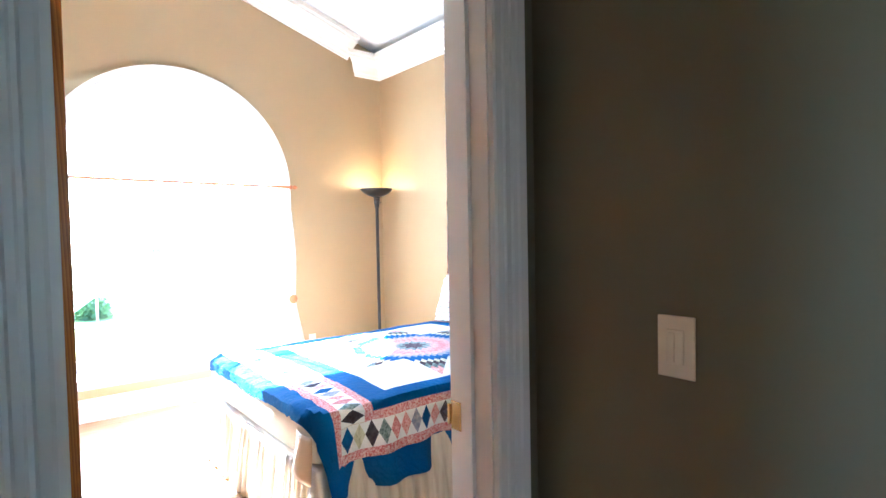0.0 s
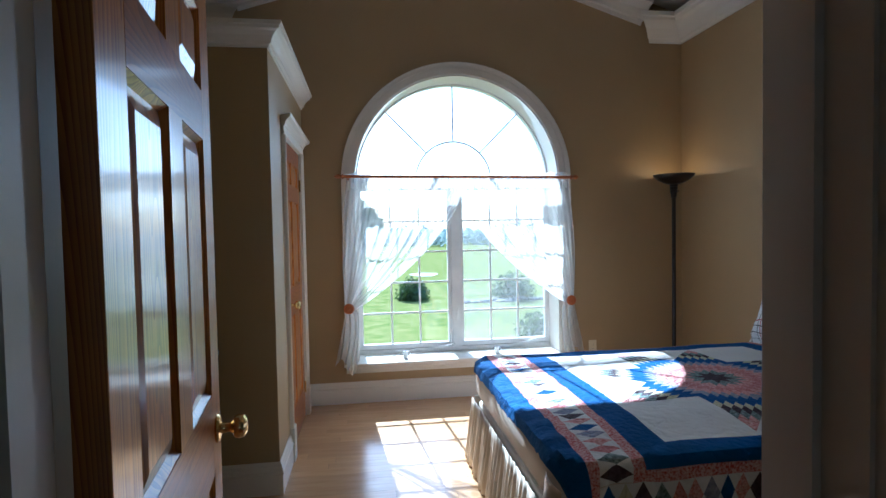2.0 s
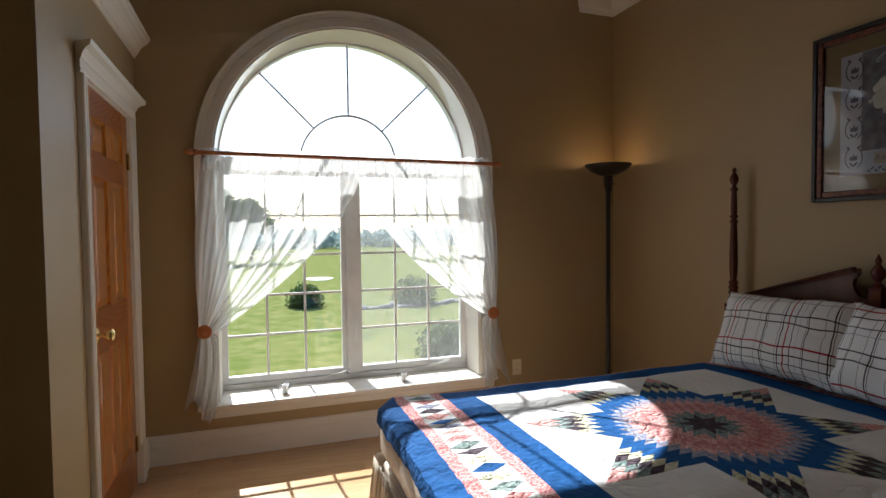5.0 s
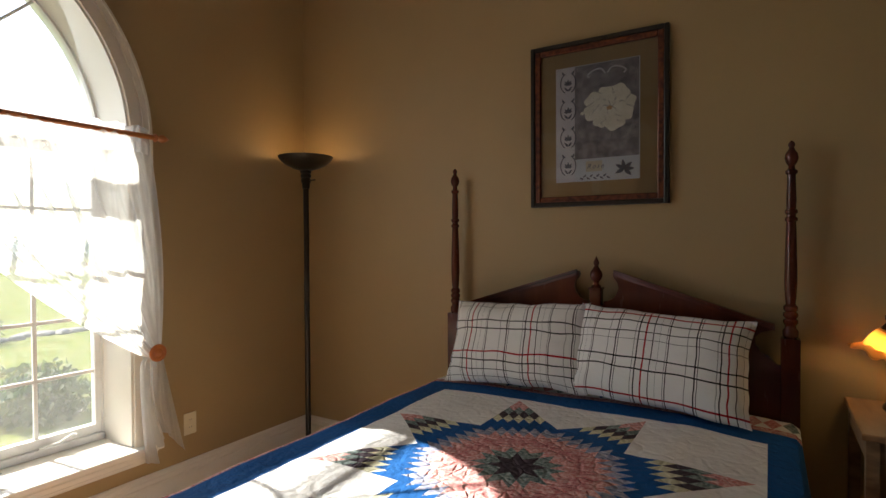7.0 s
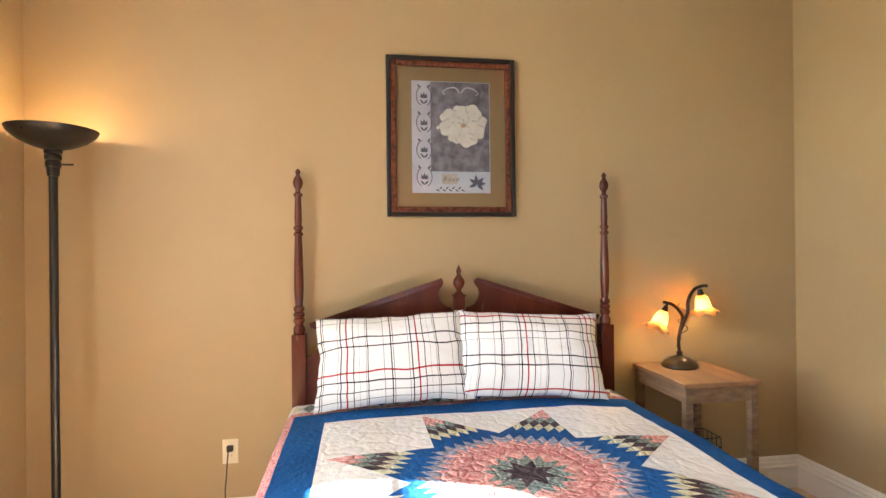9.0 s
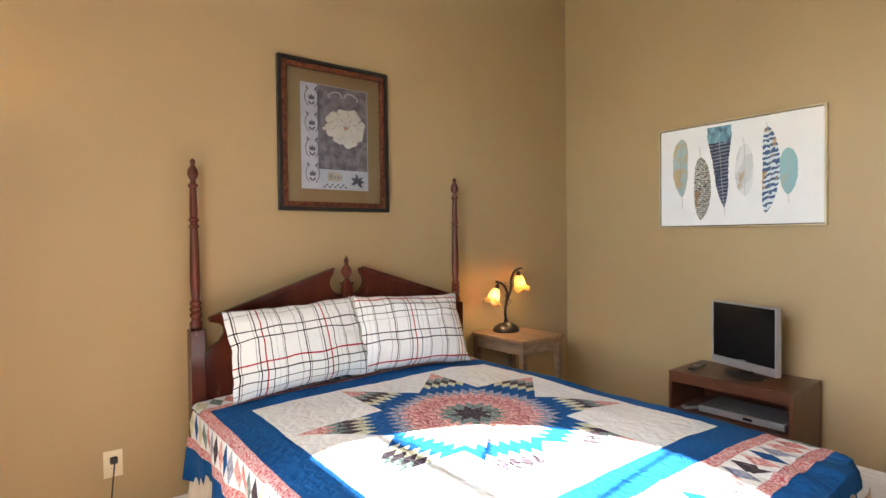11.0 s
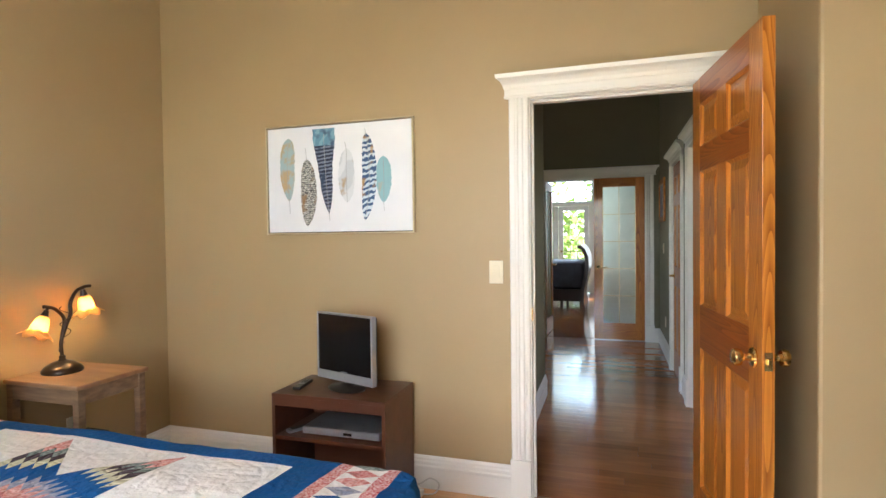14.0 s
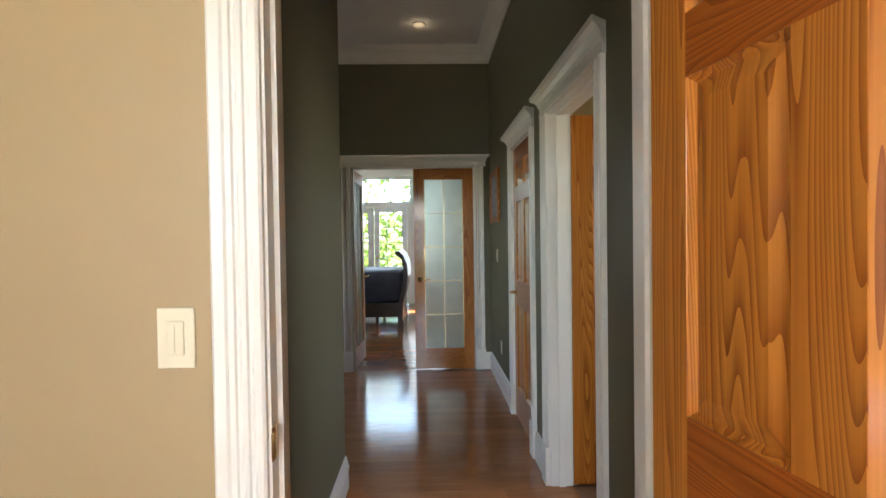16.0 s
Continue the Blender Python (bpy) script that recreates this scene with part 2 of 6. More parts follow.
TOP = 4.1
wall("wall_east", boxes((EX, EX + 0.14, 0.9, NY + 0.3, 0, TOP)), "tan painted plaster wall behind the bed")
wall("wall_west", boxes((WX - 0.14, WX, 0.9, NY + 0.3, 0, TOP)), "tan painted plaster wall behind the dresser")
bm = boxes((WX, WCX - RI, NY, NY + 0.3, 0, TOP), (WCX + RI, EX, NY, NY + 0.3, 0, TOP), (WCX - RI, WCX + RI, NY, NY + 0.3, 0, SILL - 0.04))
N = 48
arc = [(WCX - RI * math.cos(math.pi * i / N), SPRING + RI * math.sin(math.pi * i / N)) for i in range(N + 1)]
for (xa, za), (xb, zb) in zip(arc, arc[1:]):
    v = [[bm.verts.new((x, y, z)) for x, z in ((xa, za), (xb, zb), (xb, TOP), (xa, TOP))] for y in (NY, NY + 0.3)]
    bm.faces.new(v[0]), bm.faces.new(v[1][::-1])
    bm.faces.new((v[0][0], v[1][0], v[1][1], v[0][1]))
wall("wall_north", bm, "tan painted gable wall with an arched window")
DX0, DX1, DH = 0.458, 1.245, 2.075
wall("wall_south", boxes((DX1 + 0.02, EX, SY - 0.12, SY, 0, TOP), (NX, DX0 - 0.02, SY - 0.12, SY, 0, TOP), (DX0 - 0.02, DX1 + 0.02, SY - 0.12, SY, DH + 0.02, TOP)), "tan painted wall with a doorway to the hall")
wall("wall_niche", boxes((WX, NX, 1.0, NYC, 0, TOP), bevel=0.012), "tan painted wall return with a rounded corner")
# closet block with an opening for its door
KY0, KY1, KH = 4.03, 4.80, 2.03
wall("wall_closet", boxes((WX, CX, CY, CY + 0.1, 0, 2.535), (CX - 0.1, CX, CY + 0.1, KY0 - 0.02, 0, 2.535), (CX - 0.1, CX, KY1 + 0.02, NY, 0, 2.535), (CX - 0.1, CX, KY0 - 0.02, KY1 + 0.02, KH + 0.02, 2.535), (WX, CX - 0.1, CY + 0.1, NY, 2.44, 2.535)), "tan painted closet block lower than the ceiling")
# ceiling: a vault over the window end, level beyond it
VY = 3.1
Z_AP = EAVE + (EX - APEX) * SLOPE
bm = boxes((WX, EX, SY - 0.1, VY, Z_AP, Z_AP + 0.1))
for xe in (EX, WX):
    vs = [bm.verts.new(p) for p in ((APEX, VY, Z_AP), (xe, VY, EAVE), (xe, NY, EAVE), (APEX, NY, Z_AP), (APEX, VY, Z_AP + 0.1), (xe, VY, Z_AP + 0.1), (xe, NY, Z_AP + 0.1), (APEX, NY, Z_AP + 0.1))]
    for q in ((0, 1, 2, 3), (4, 5, 6, 7), (0, 1, 5, 4), (1, 2, 6, 5), (2, 3, 7, 6), (3, 0, 4, 7)):
        bm.faces.new([vs[i] for i in q])
tagged(part("ceiling", bm, CEILING), "white ceiling, vaulted over the window end", "ceiling", kind="structure")

# crown mouldings
def trim(name, bm, label, mat=WHITE):
    return tagged(part(name, bm, mat), label, "trim", kind="structure")


ca = math.atan(SLOPE)
CZ = 3.04
trim("trim_crown_east", run(CROWN_B, (EX, NY, CZ), (EX, VY, CZ), (-1, 0, 0)), "white crown moulding along the eave")
trim("trim_crown_west", run(CROWN_B, (WX, VY, CZ), (WX, NY, CZ), (1, 0, 0)), "white crown moulding along the eave")
trim("trim_crown_return", run(CROWN_B, (EX, NY, CZ + 0.001), (3.29, NY, CZ + 0.001), (0, -1, 0), m1=-1), "white crown moulding return at the eave")
trim("trim_crown_return_west", run(CROWN_B, (WX, NY, CZ + 0.001), (-0.28, NY, CZ + 0.001), (0, -1, 0), m1=-1), "white crown moulding return at the eave")
for nm, x0, sg in (("trim_crown_gable", 3.2, 1), ("trim_crown_gable_west", -0.19, -1)):
    drop = 0.225 / math.cos(ca)
    trim(nm, run(CROWN_B, (x0, NY, EAVE + (EX - x0 if sg > 0 else x0 - WX) * SLOPE - drop), (APEX, NY, Z_AP - drop), (0, -1, 0), (sg * math.sin(ca), 0, math.cos(ca))), "white crown moulding rising with the vault")
trim("trim_crown_closet", run(CROWN_C, (WX, CY, 2.42), (CX, CY, 2.42), (0, -1, 0), m1=-1), "white crown moulding round the closet")
trim("trim_crown_closet_side", run(CROWN_C, (CX, CY, 2.42), (CX, NY, 2.42), (1, 0, 0), m0=-1), "white crown moulding round the closet")
# baseboards
for nm, a, b, o in (("east", (EX, NY, 0), (EX, SY, 0), (-1, 0, 0)), ("north", (CX, NY, 0), (EX, NY, 0), (0, -1, 0)), ("south", (EX, SY, 0), (1.351, SY, 0), (0, 1, 0)),
                    ("closet", (WX, CY, 0), (CX, CY, 0), (0, -1, 0)), ("closet_side", (CX, CY, 0), (CX, KY0 - 0.1, 0), (1, 0, 0)), ("closet_end", (CX, KY1 + 0.1, 0), (CX, NY, 0), (1, 0, 0)),
                    ("niche", (NX, SY, 0), (NX, NYC, 0), (1, 0, 0)), ("niche_end", (NX, NYC, 0), (WX, NYC, 0), (0, 1, 0)), ("west", (WX, NYC, 0), (WX, CY, 0), (1, 0, 0))):
    tagged(part("baseboard_" + nm, run(BASE, a, b, o, m0=-1 if nm == "closet_side" else 0, m1=-1 if nm == "closet" else 0), WHITE), "tall white moulded baseboard", "baseboard", kind="structure")

# ---- hall shell ----
HX0, HX1, HY, HZ = 0.26, 1.40, -3.40, 3.35
HALL_END = -0.78
wall("wall_hall_east", boxes((HX1, HX1 + 0.12, HALL_END, SY - 0.12, 0, HZ)), "dark olive painted hall wall", HALL_PAINT)
AY0, AY1, BY0, BY1, HDH = -0.72, 0.12, -1.93, -1.2, 2.05
wall("wall_hall_west", boxes((HX0 - 0.12, HX0, AY1 + 0.02, 1.0, 0, HZ), (HX0 - 0.12, HX0, BY1 + 0.02, AY0 - 0.02, 0, HZ), (HX0 - 0.12, HX0, HY, BY0 - 0.02, 0, HZ),
                             (HX0 - 0.12, HX0, AY0 - 0.02, AY1 + 0.02, HDH + 0.02, HZ), (HX0 - 0.12, HX0, BY0 - 0.02, BY1 + 0.02, HDH + 0.02, HZ)), "dark olive hall wall with two doorways", HALL_PAINT)
wall("wall_hall_south_side", boxes((HX0 - 0.12, DX0 - 0.02, SY - 0.135, SY - 0.121, 0, HZ), (DX1 + 0.02, HX1, SY - 0.135, SY - 0.121, 0, HZ), (DX0 - 0.02, DX1 + 0.02, SY - 0.135, SY - 0.121, DH + 0.02, HZ)), "dark olive hall wall round the bedroom door", HALL_PAINT)
FX0, FX1, FH = 0.436, 1.70, 2.12
wall("wall_hall_end", boxes((-0.2, FX0 - 0.02, HY - 0.12, HY, 0, HZ), (FX1 + 0.02, 4.6, HY - 0.12, HY, 0, HZ), (FX0 - 0.02, FX1 + 0.02, HY - 0.12, HY, FH + 0.02, HZ)), "dark olive wall with glazed double doors", HALL_PAINT)
wall("wall_landing", boxes((4.6, 4.72, HY - 0.12, -2.9, 0, HZ), (4.6, 4.72, -1.6, SY - 0.12, 0, HZ), (4.6, 4.72, -2.9, -1.6, 0, 0.9), (4.6, 4.72, -2.9, -1.6, 2.15, HZ), (HX1 + 0.12, 4.6, HALL_END - 0.0, HALL_END + 0.12, 0, HZ)), "dark olive wall of the landing", HALL_PAINT)
tagged(part("ceiling_hall", boxes((HX0 - 0.12, 4.72, HY - 0.1, SY - 0.12, HZ, HZ + 0.1)), CEILING), "white flat hall ceiling", "ceiling", kind="structure")
wall("wall_side_room", boxes((-1.9, -1.78, -1.0, -0.7, 0, 2.7), (-1.9, -1.78, 0.5, 1.0, 0, 2.7), (-1.9, -1.78, -0.7, 0.5, 0, 0.9), (-1.9, -1.78, -0.7, 0.5, 2.15, 2.7), (-1.78, HX0 - 0.12, 0.9, 1.0, 0, 2.7), (-1.78, HX0 - 0.12, -1.1, -1.0, 0, 2.7), (-1.9, HX0 - 0.12, -1.1, 1.0, 2.7, 2.8)), "pale painted walls of a side room", PAINT)
for nm, a, b, o in (("end", (HX0, HY, HZ - 0.16), (4.6, HY, HZ - 0.16), (0, 1, 0)), ("west", (HX0, 1.0, HZ - 0.16), (HX0, HY, HZ - 0.16), (1, 0, 0)), ("east", (HX1, HALL_END, HZ - 0.16), (HX1, SY - 0.14, HZ - 0.16), (-1, 0, 0))):
    trim("trim_crown_hall_" + nm, run(CROWN, a, b, o), "white crown moulding in the hall")
for nm, a, b, o in (("east", (HX1, HALL_END, 0), (HX1, SY - 0.135, 0), (-1, 0, 0)), ("end", (HX0, HY, 0), (FX0 - 0.11, HY, 0), (0, 1, 0)), ("end_far", (FX1 + 0.11, HY, 0), (4.6, HY, 0), (0, 1, 0)),
                    ("west", (HX0, BY0 - 0.11, 0), (HX0, HY, 0), (1, 0, 0)), ("west_mid", (HX0, AY0 - 0.11, 0), (HX0, BY1 + 0.11, 0), (1, 0, 0)), ("west_near", (HX0, 0.98, 0), (HX0, AY1 + 0.11, 0), (1, 0, 0))):
    tagged(part("baseboard_hall_" + nm, run(BASE, a, b, o), WHITE), "tall white moulded baseboard", "baseboard", kind="structure")


# ---- doors ----
def door_trim(name, label, width, height, depth, m, w=0.1, both=True, stop=True):
    """Lining, fluted casings, plinths and crowned head; local x across, y through the wall (0 to depth), z up."""
    root = thing(name, label, "door frame", m, kind="structure")
    part("lining", boxes((-0.02, 0, 0, depth, 0, height + 0.02), (width, width + 0.02, 0, depth, 0, height + 0.02), (0, width, 0, depth, height, height + 0.02)), WHITE, root)
    if stop:
        part("stop", boxes((0, 0.011, 0.045, 0.08, 0, height), (width - 0.011, width, 0.045, 0.08, 0, height), (0.011, width - 0.011, 0.045, 0.08, height - 0.011, height)), WHITE, root)
    for y, sy in ((0, -1), (depth, 1)) if both else ((0, -1),):
        for x0, sx in ((-0.006, -1), (width + 0.006, 1)):
            part("casing", run([(a * sx, o) for a, o in casing_profile(w)], (x0, y, 0.215), (x0, y, height + 0.005), (1, 0, 0), (0, sy, 0)), WHITE, root)
            x1 = x0 + sx * (w + 0.006)
            part("plinth", boxes((min(x0, x1), max(x0, x1), min(y, y + sy * 0.03), max(y, y + sy * 0.03), 0, 0.215), bevel=0.003), WHITE, root)
        part("head", run(HEAD, (-w - 0.012, y, height + 0.005), (width + w + 0.012, y, height + 0.005), (0, sy, 0), m0=-0.8, m1=-0.8), WHITE, root)
    return root


def knob_set(parent, x, z, thick, lever=False):
    for sy in (-1, 1):
        m = pose(x, 0 if sy < 0 else thick, z, 90 if sy < 0 else -90)
        if lever:
            k = part("lever_handle", lathe([(0.0, 0), (0.028, 0), (0.028, 0.006), (0.012, 0.01), (0.01, 0.05), (0, 0.052)], 20), BRASS, parent, "brass lever handle", True, at=m)
            part("lever", tube([(0, 0, 0.045), (0.05, 0, 0.048), (0.09, 0.006, 0.046), (0.11, 0.004, 0.044)], [0.008, 0.008, 0.006, 0.005]), BRASS, k, smooth=True)
        else:
            part("knob", lathe([(0, 0), (0.033, 0), (0.034, 0.004), (0.03, 0.009), (0.014, 0.012), (0.011, 0.028), (0.013, 0.034), (0.026, 0.042), (0.029, 0.053), (0.026, 0.064), (0.014, 0.071), (0, 0.072)], 28), BRASS, parent, "polished brass knob", True, at=m)


def panel_door(name, label, width, height, m, knob_x, thick=0.038, mat=None, lever=False):
    """Six raised panels in stiles and rails; local x across, y thickness, z up."""
    mat = mat or PINE
    root = thing(name, label, "door", m)
    st, mid = 0.115 * width / 0.81, 0.11 * width / 0.81
    rails = [(0, 0.235), (0.86, 1.05), (1.64, 1.75), (height - 0.115, height)]
    cols = [(st, (width - mid) / 2), ((width + mid) / 2, width - st)]
    for a, b in ((0, st), (width - st, width)):
        part("stile", boxes((a, b, 0, thick, 0, height), bevel=0.0015), mat, root)
    tilt = Matrix.Rotation(radians(90), 4, "Y")
    for z0, z1 in rails:
        bm = boxes((-(z1 - z0) / 2, (z1 - z0) / 2, 0, thick, -(width - 2 * st) / 2, (width - 2 * st) / 2))
        part("rail", bm, PINE_RAIL if mat is PINE else mat, root, at=Matrix.Translation((width / 2, 0, (z0 + z1) / 2)) @ tilt)
    for (z0, z1), (z2, z3) in zip(rails, rails[1:]):
        part("muntin", boxes(((width - mid) / 2, (width + mid) / 2, 0, thick, z1, z2)), mat, root)
        for a, b in cols:
            bm = bmesh.new()
            box(bm, a, b, thick / 2 - 0.005, thick / 2 + 0.005, z1, z2)
            for s in (-1, 1):
                for inset, d0, d1 in ((0.0, 0.0, 0.014),):
                    # sticking slopes from the frame, then the raised field
                    y_face, y_low = thick / 2 + s * thick / 2, thick / 2 + s * 0.005
                    o = [(a, z1), (b, z1), (b, z2), (a, z2)]
                    i1 = [(a + 0.012, z1 + 0.012), (b - 0.012, z1 + 0.012), (b - 0.012, z2 - 0.012), (a + 0.012, z2 - 0.012)]
                    vo = [bm.verts.new((x, y_face - s * 0.002, z)) for x, z in o]
                    vi = [bm.verts.new((x, y_low, z)) for x, z in i1]
                    k = 0.045
                    i2 = [(a + k, z1 + k), (b - k, z1 + k), (b - k, z2 - k), (a + k, z2 - k)]
                    vf = [bm.verts.new((x, y_face - s * 0.004, z)) for x, z in i2]
                    for r0, r1 in ((vo, vi), (vi, vf)):
                        for q in range(4):
                            bm.faces.new((r0[q], r0[(q + 1) % 4], r1[(q + 1) % 4], r1[q]))
                    bm.faces.new(vf)
            part("panel", bm, mat, root)
    knob_set(root, knob_x, 0.955, thick, lever)
    return root


def hinges(root, x, y, zs):
    for z in zs:
        h = part("hinge", lathe([(0, -0.045), (0.006, -0.045), (0.006, 0.045), (0, 0.045)], 12), BRASS, root, "brass hinge", True, at=pose(x, y, z))
        part("leaf", boxes((-0.03, 0.0, 0.004, 0.006, -0.044, 0.044)), BRASS, h)


# bedroom door, standing open against the niche wall
door_trim("door_frame_1", "white fluted door casing with a crowned head", DX1 - DX0, DH, 0.135, pose(DX1, SY, 0, 0, 0, 180))
d = panel_door("bedroom_door", "varnished pine six-panel door standing open into the bedroom", 0.79, 2.05, pose(0.492, SY + 0.046, 0.012, 0, 0, 97.0), 0.79 - 0.065)
part("latch_plate", boxes((0.79, 0.792, 0.007, 0.031, 0.925, 0.985)), BRASS, d, "brass latch plate")
part("latch_bolt", boxes((0.792, 0.801, 0.013, 0.026, 0.946, 0.964), bevel=0.002), BRASS, d)
hinges(d, -0.004, 0.04, (0.22, 1.03, 1.83))
s = tagged(part("strike_plate", boxes((-0.001, 0.0015, -0.018, 0.018, -0.035, 0.035), (-0.006, 0.0, 0.018, 0.026, -0.025, 0.025), bevel=0.0008), BRASS), "small brass strike plate on the door jamb", "strike plate")
s.matrix_basis = pose(DX1 - 0.002, SY - 0.014, 0.972)

# closet door in the closet block
door_trim("door_frame_2", "white closet door casing with a crowned head", KY1 - KY0, KH, 0.1, pose(CX, KY0, 0, 0, 0, 90), w=0.085, both=False)
d = panel_door("closet_door", "varnished pine closet door with raised panels, closed", KY1 - KY0 - 0.006, KH - 0.012, pose(CX - 0.004, KY0 + 0.003, 0.008, 0, 0, 90), 0.065)
hinges(d, KY1 - KY0 - 0.004, -0.004, (0.22, 1.78))

# hall doors
door_trim("door_frame_3", "white casing of an open hall doorway", AY1 - AY0, HDH, 0.12, pose(HX0, AY0, 0, 0, 0, 90))
d = panel_door("hall_door", "varnished pine door swung into a side room", 0.82, 2.03, pose(HX0 - 0.125, AY0 + 0.006, 0.01, 0, 0, 178), 0.75)
hinges(d, -0.004, 0.038, (0.42, 1.9))
door_trim("door_frame_4", "white casing round a closed hall door", BY1 - BY0, HDH, 0.12, pose(HX0, BY0, 0, 0, 0, 90), both=False)
panel_door("linen_closet_door", "varnished pine hall door, closed, with a brass lever", BY1 - BY0 - 0.006, HDH - 0.012, pose(HX0 - 0.006, BY0 + 0.003, 0.008, 0, 0, 90), 0.07, lever=True)
door_trim("door_frame_5", "white casing round glazed double doors", FX1 - FX0, FH, 0.12, pose(FX1, HY, 0, 0, 0, 180), both=False)

FROST = material("frosted_glass", (0.62, 0.68, 0.62), 0.35, second=(0.52, 0.58, 0.52), scale=5)
FROST.node_tree.nodes["Principled BSDF"].inputs["Transmission Weight"].default_value = 0.7
LEAD = material("brass_came", (0.55, 0.45, 0.25), 0.3, 1.0)


def glazed_door(name, label, width, height, m, knob_x):
    root = thing(name, label, "door", m)
    st, b0 = 0.108, 0.215
    for a, b in ((0, st), (width - st, width)):
        part("stile", boxes((a, b, 0, 0.038, 0, height), bevel=0.0015), PINE, root)
    for z0, z1 in ((0, b0), (height - 0.115, height)):
        part("rail", boxes((-(z1 - z0) / 2, (z1 - z0) / 2, 0, 0.038, -(width - 2 * st) / 2, (width - 2 * st) / 2)), PINE, root, at=Matrix.Translation((width / 2, 0, (z0 + z1) / 2)) @ Matrix.Rotation(radians(90), 4, "Y"))
    zs = [b0 + (height - 0.115 - b0) * k / 5 for k in range(6)]
    xs = [st, width / 2, width - st]
    for z0, z1 in zip(zs, zs[1:]):
        for x0, x1 in zip(xs, xs[1:]):
            part("pane", boxes((x0, x1, 0.015, 0.021, z0, z1)), FROST, root)
    for z in zs[1:-1]:
        part("came", boxes((st, width - st, 0.010, 0.026, z - 0.004, z + 0.004)), LEAD, root)
    part("came", boxes((width / 2 - 0.004, width / 2 + 0.004, 0.011, 0.025, b0, height - 0.115)), LEAD, root)
    for x in (st, width - st):
        part("bead", boxes((x - 0.008, x + 0.008, 0.006, 0.032, b0, height - 0.115)), LEAD, root)
    knob_set(root, knob_x, 0.94, 0.038, True)
    return root


glazed_door("french_door", "pine french door with frosted leaded panes, closed", 0.622, 2.10, pose(1.061, HY - 0.02, 0.01, 0, 0, 180), 0.058)
glazed_door("french_door", "pine french door with frosted leaded panes, swung open", 0.622, 2.10, pose(FX1 - 0.005, HY - 0.06, 0.01, 0, 0, 267), 0.622 - 0.058)

# ---- window ----
win = thing("window_1", "white arched window with twin casements and a fan light", "window", pose(WCX, NY, 0), kind="structure")
GY, GH = 0.27, 0.862


def arch_band(r0, r1, y0, y1, z_low, z_mid=SPRING, n=40, bm=None):
    """A band of depth y0..y1 up one side, over the arch and down the other."""
    bm = bm or bmesh.new()
    path = [(-1, z_low)] + [(-math.cos(math.pi * i / n), i) for i in range(n + 1)] + [(1, z_low)]
    rings = []
    for k, (c, _) in enumerate(path):
        if k in (0, len(path) - 1):
            pts = [(c * r0, z_low), (c * r1, z_low)]
        else:
            a = math.pi * (k - 1) / n
            pts = [(-r * math.cos(a), z_mid + r * math.sin(a)) for r in (r0, r1)]
        rings.append([bm.verts.new((pts[i][0], y, pts[i][1])) for i, y in ((0, y0), (1, y0), (1, y1), (0, y1))])
    for a, b in zip(rings, rings[1:]):
        for i in range(4):
            bm.faces.new((a[i], a[(i + 1) % 4], b[(i + 1) % 4], b[i]))
    bm.faces.new(rings[0]), bm.faces.new(rings[-1][::-1])
    return bm


bm = arch_band(RI, RI + 0.05, -0.018, 0, SILL)
arch_band(RI + 0.046, RI + 0.062, -0.012, 0, SILL, bm=bm)
arch_band(RI + 0.06, RI + 0.09, -0.022, 0, SILL, bm=bm)
arch_band(RI + 0.088, RO, -0.03, 0, SILL, bm=bm)
part("casing", bm, WHITE, win, "white moulded arch casing", True)
part("reveal", arch_band(RI - 0.012, RI - 0.001, -0.004, GY + 0.03, SILL), WHITE, win, smooth=True)
part("window_sill", boxes((-RI + 0.0, RI - 0.0, 0, GY + 0.03, SILL - 0.04, SILL), (-RO - 0.012, RO + 0.012, -0.075, 0, SILL - 0.028, SILL), bevel=0.006), WHITE, win, "deep white painted sill")
part("apron", run([(0, 0), (0.030, 0), (0.034, 0.008), (0.034, 0.016), (0.040, 0.022), (0.040, 0.042), (0.050, 0.05), (0.056, 0.06), (0, 0.06)], (-RO + 0.005, 0, SILL - 0.088), (RO - 0.005, 0, SILL - 0.088), (0, -1, 0)), WHITE, win)
part("window_frame", arch_band(GH - 0.005, RI - 0.012, GY - 0.02, GY + 0.05, SILL + 0.035), VINYL, win, smooth=True)
MZ0, MZ1 = 1.826, 1.90
part("transom_bar", boxes((-GH, GH, GY - 0.025, GY + 0.05, MZ0, MZ1), bevel=0.004), VINYL, win)
part("frame_sill", boxes((-RI + 0.013, RI - 0.013, GY - 0.03, GY + 0.05, SILL + 0.001, SILL + 0.036), bevel=0.004), VINYL, win)
part("mullion", boxes((-0.040, 0.040, GY - 0.03, GY + 0.05, SILL + 0.036, MZ0), bevel=0.004), VINYL, win)
GZ0, GZ1 = SILL + 0.037, MZ0 - 0.001
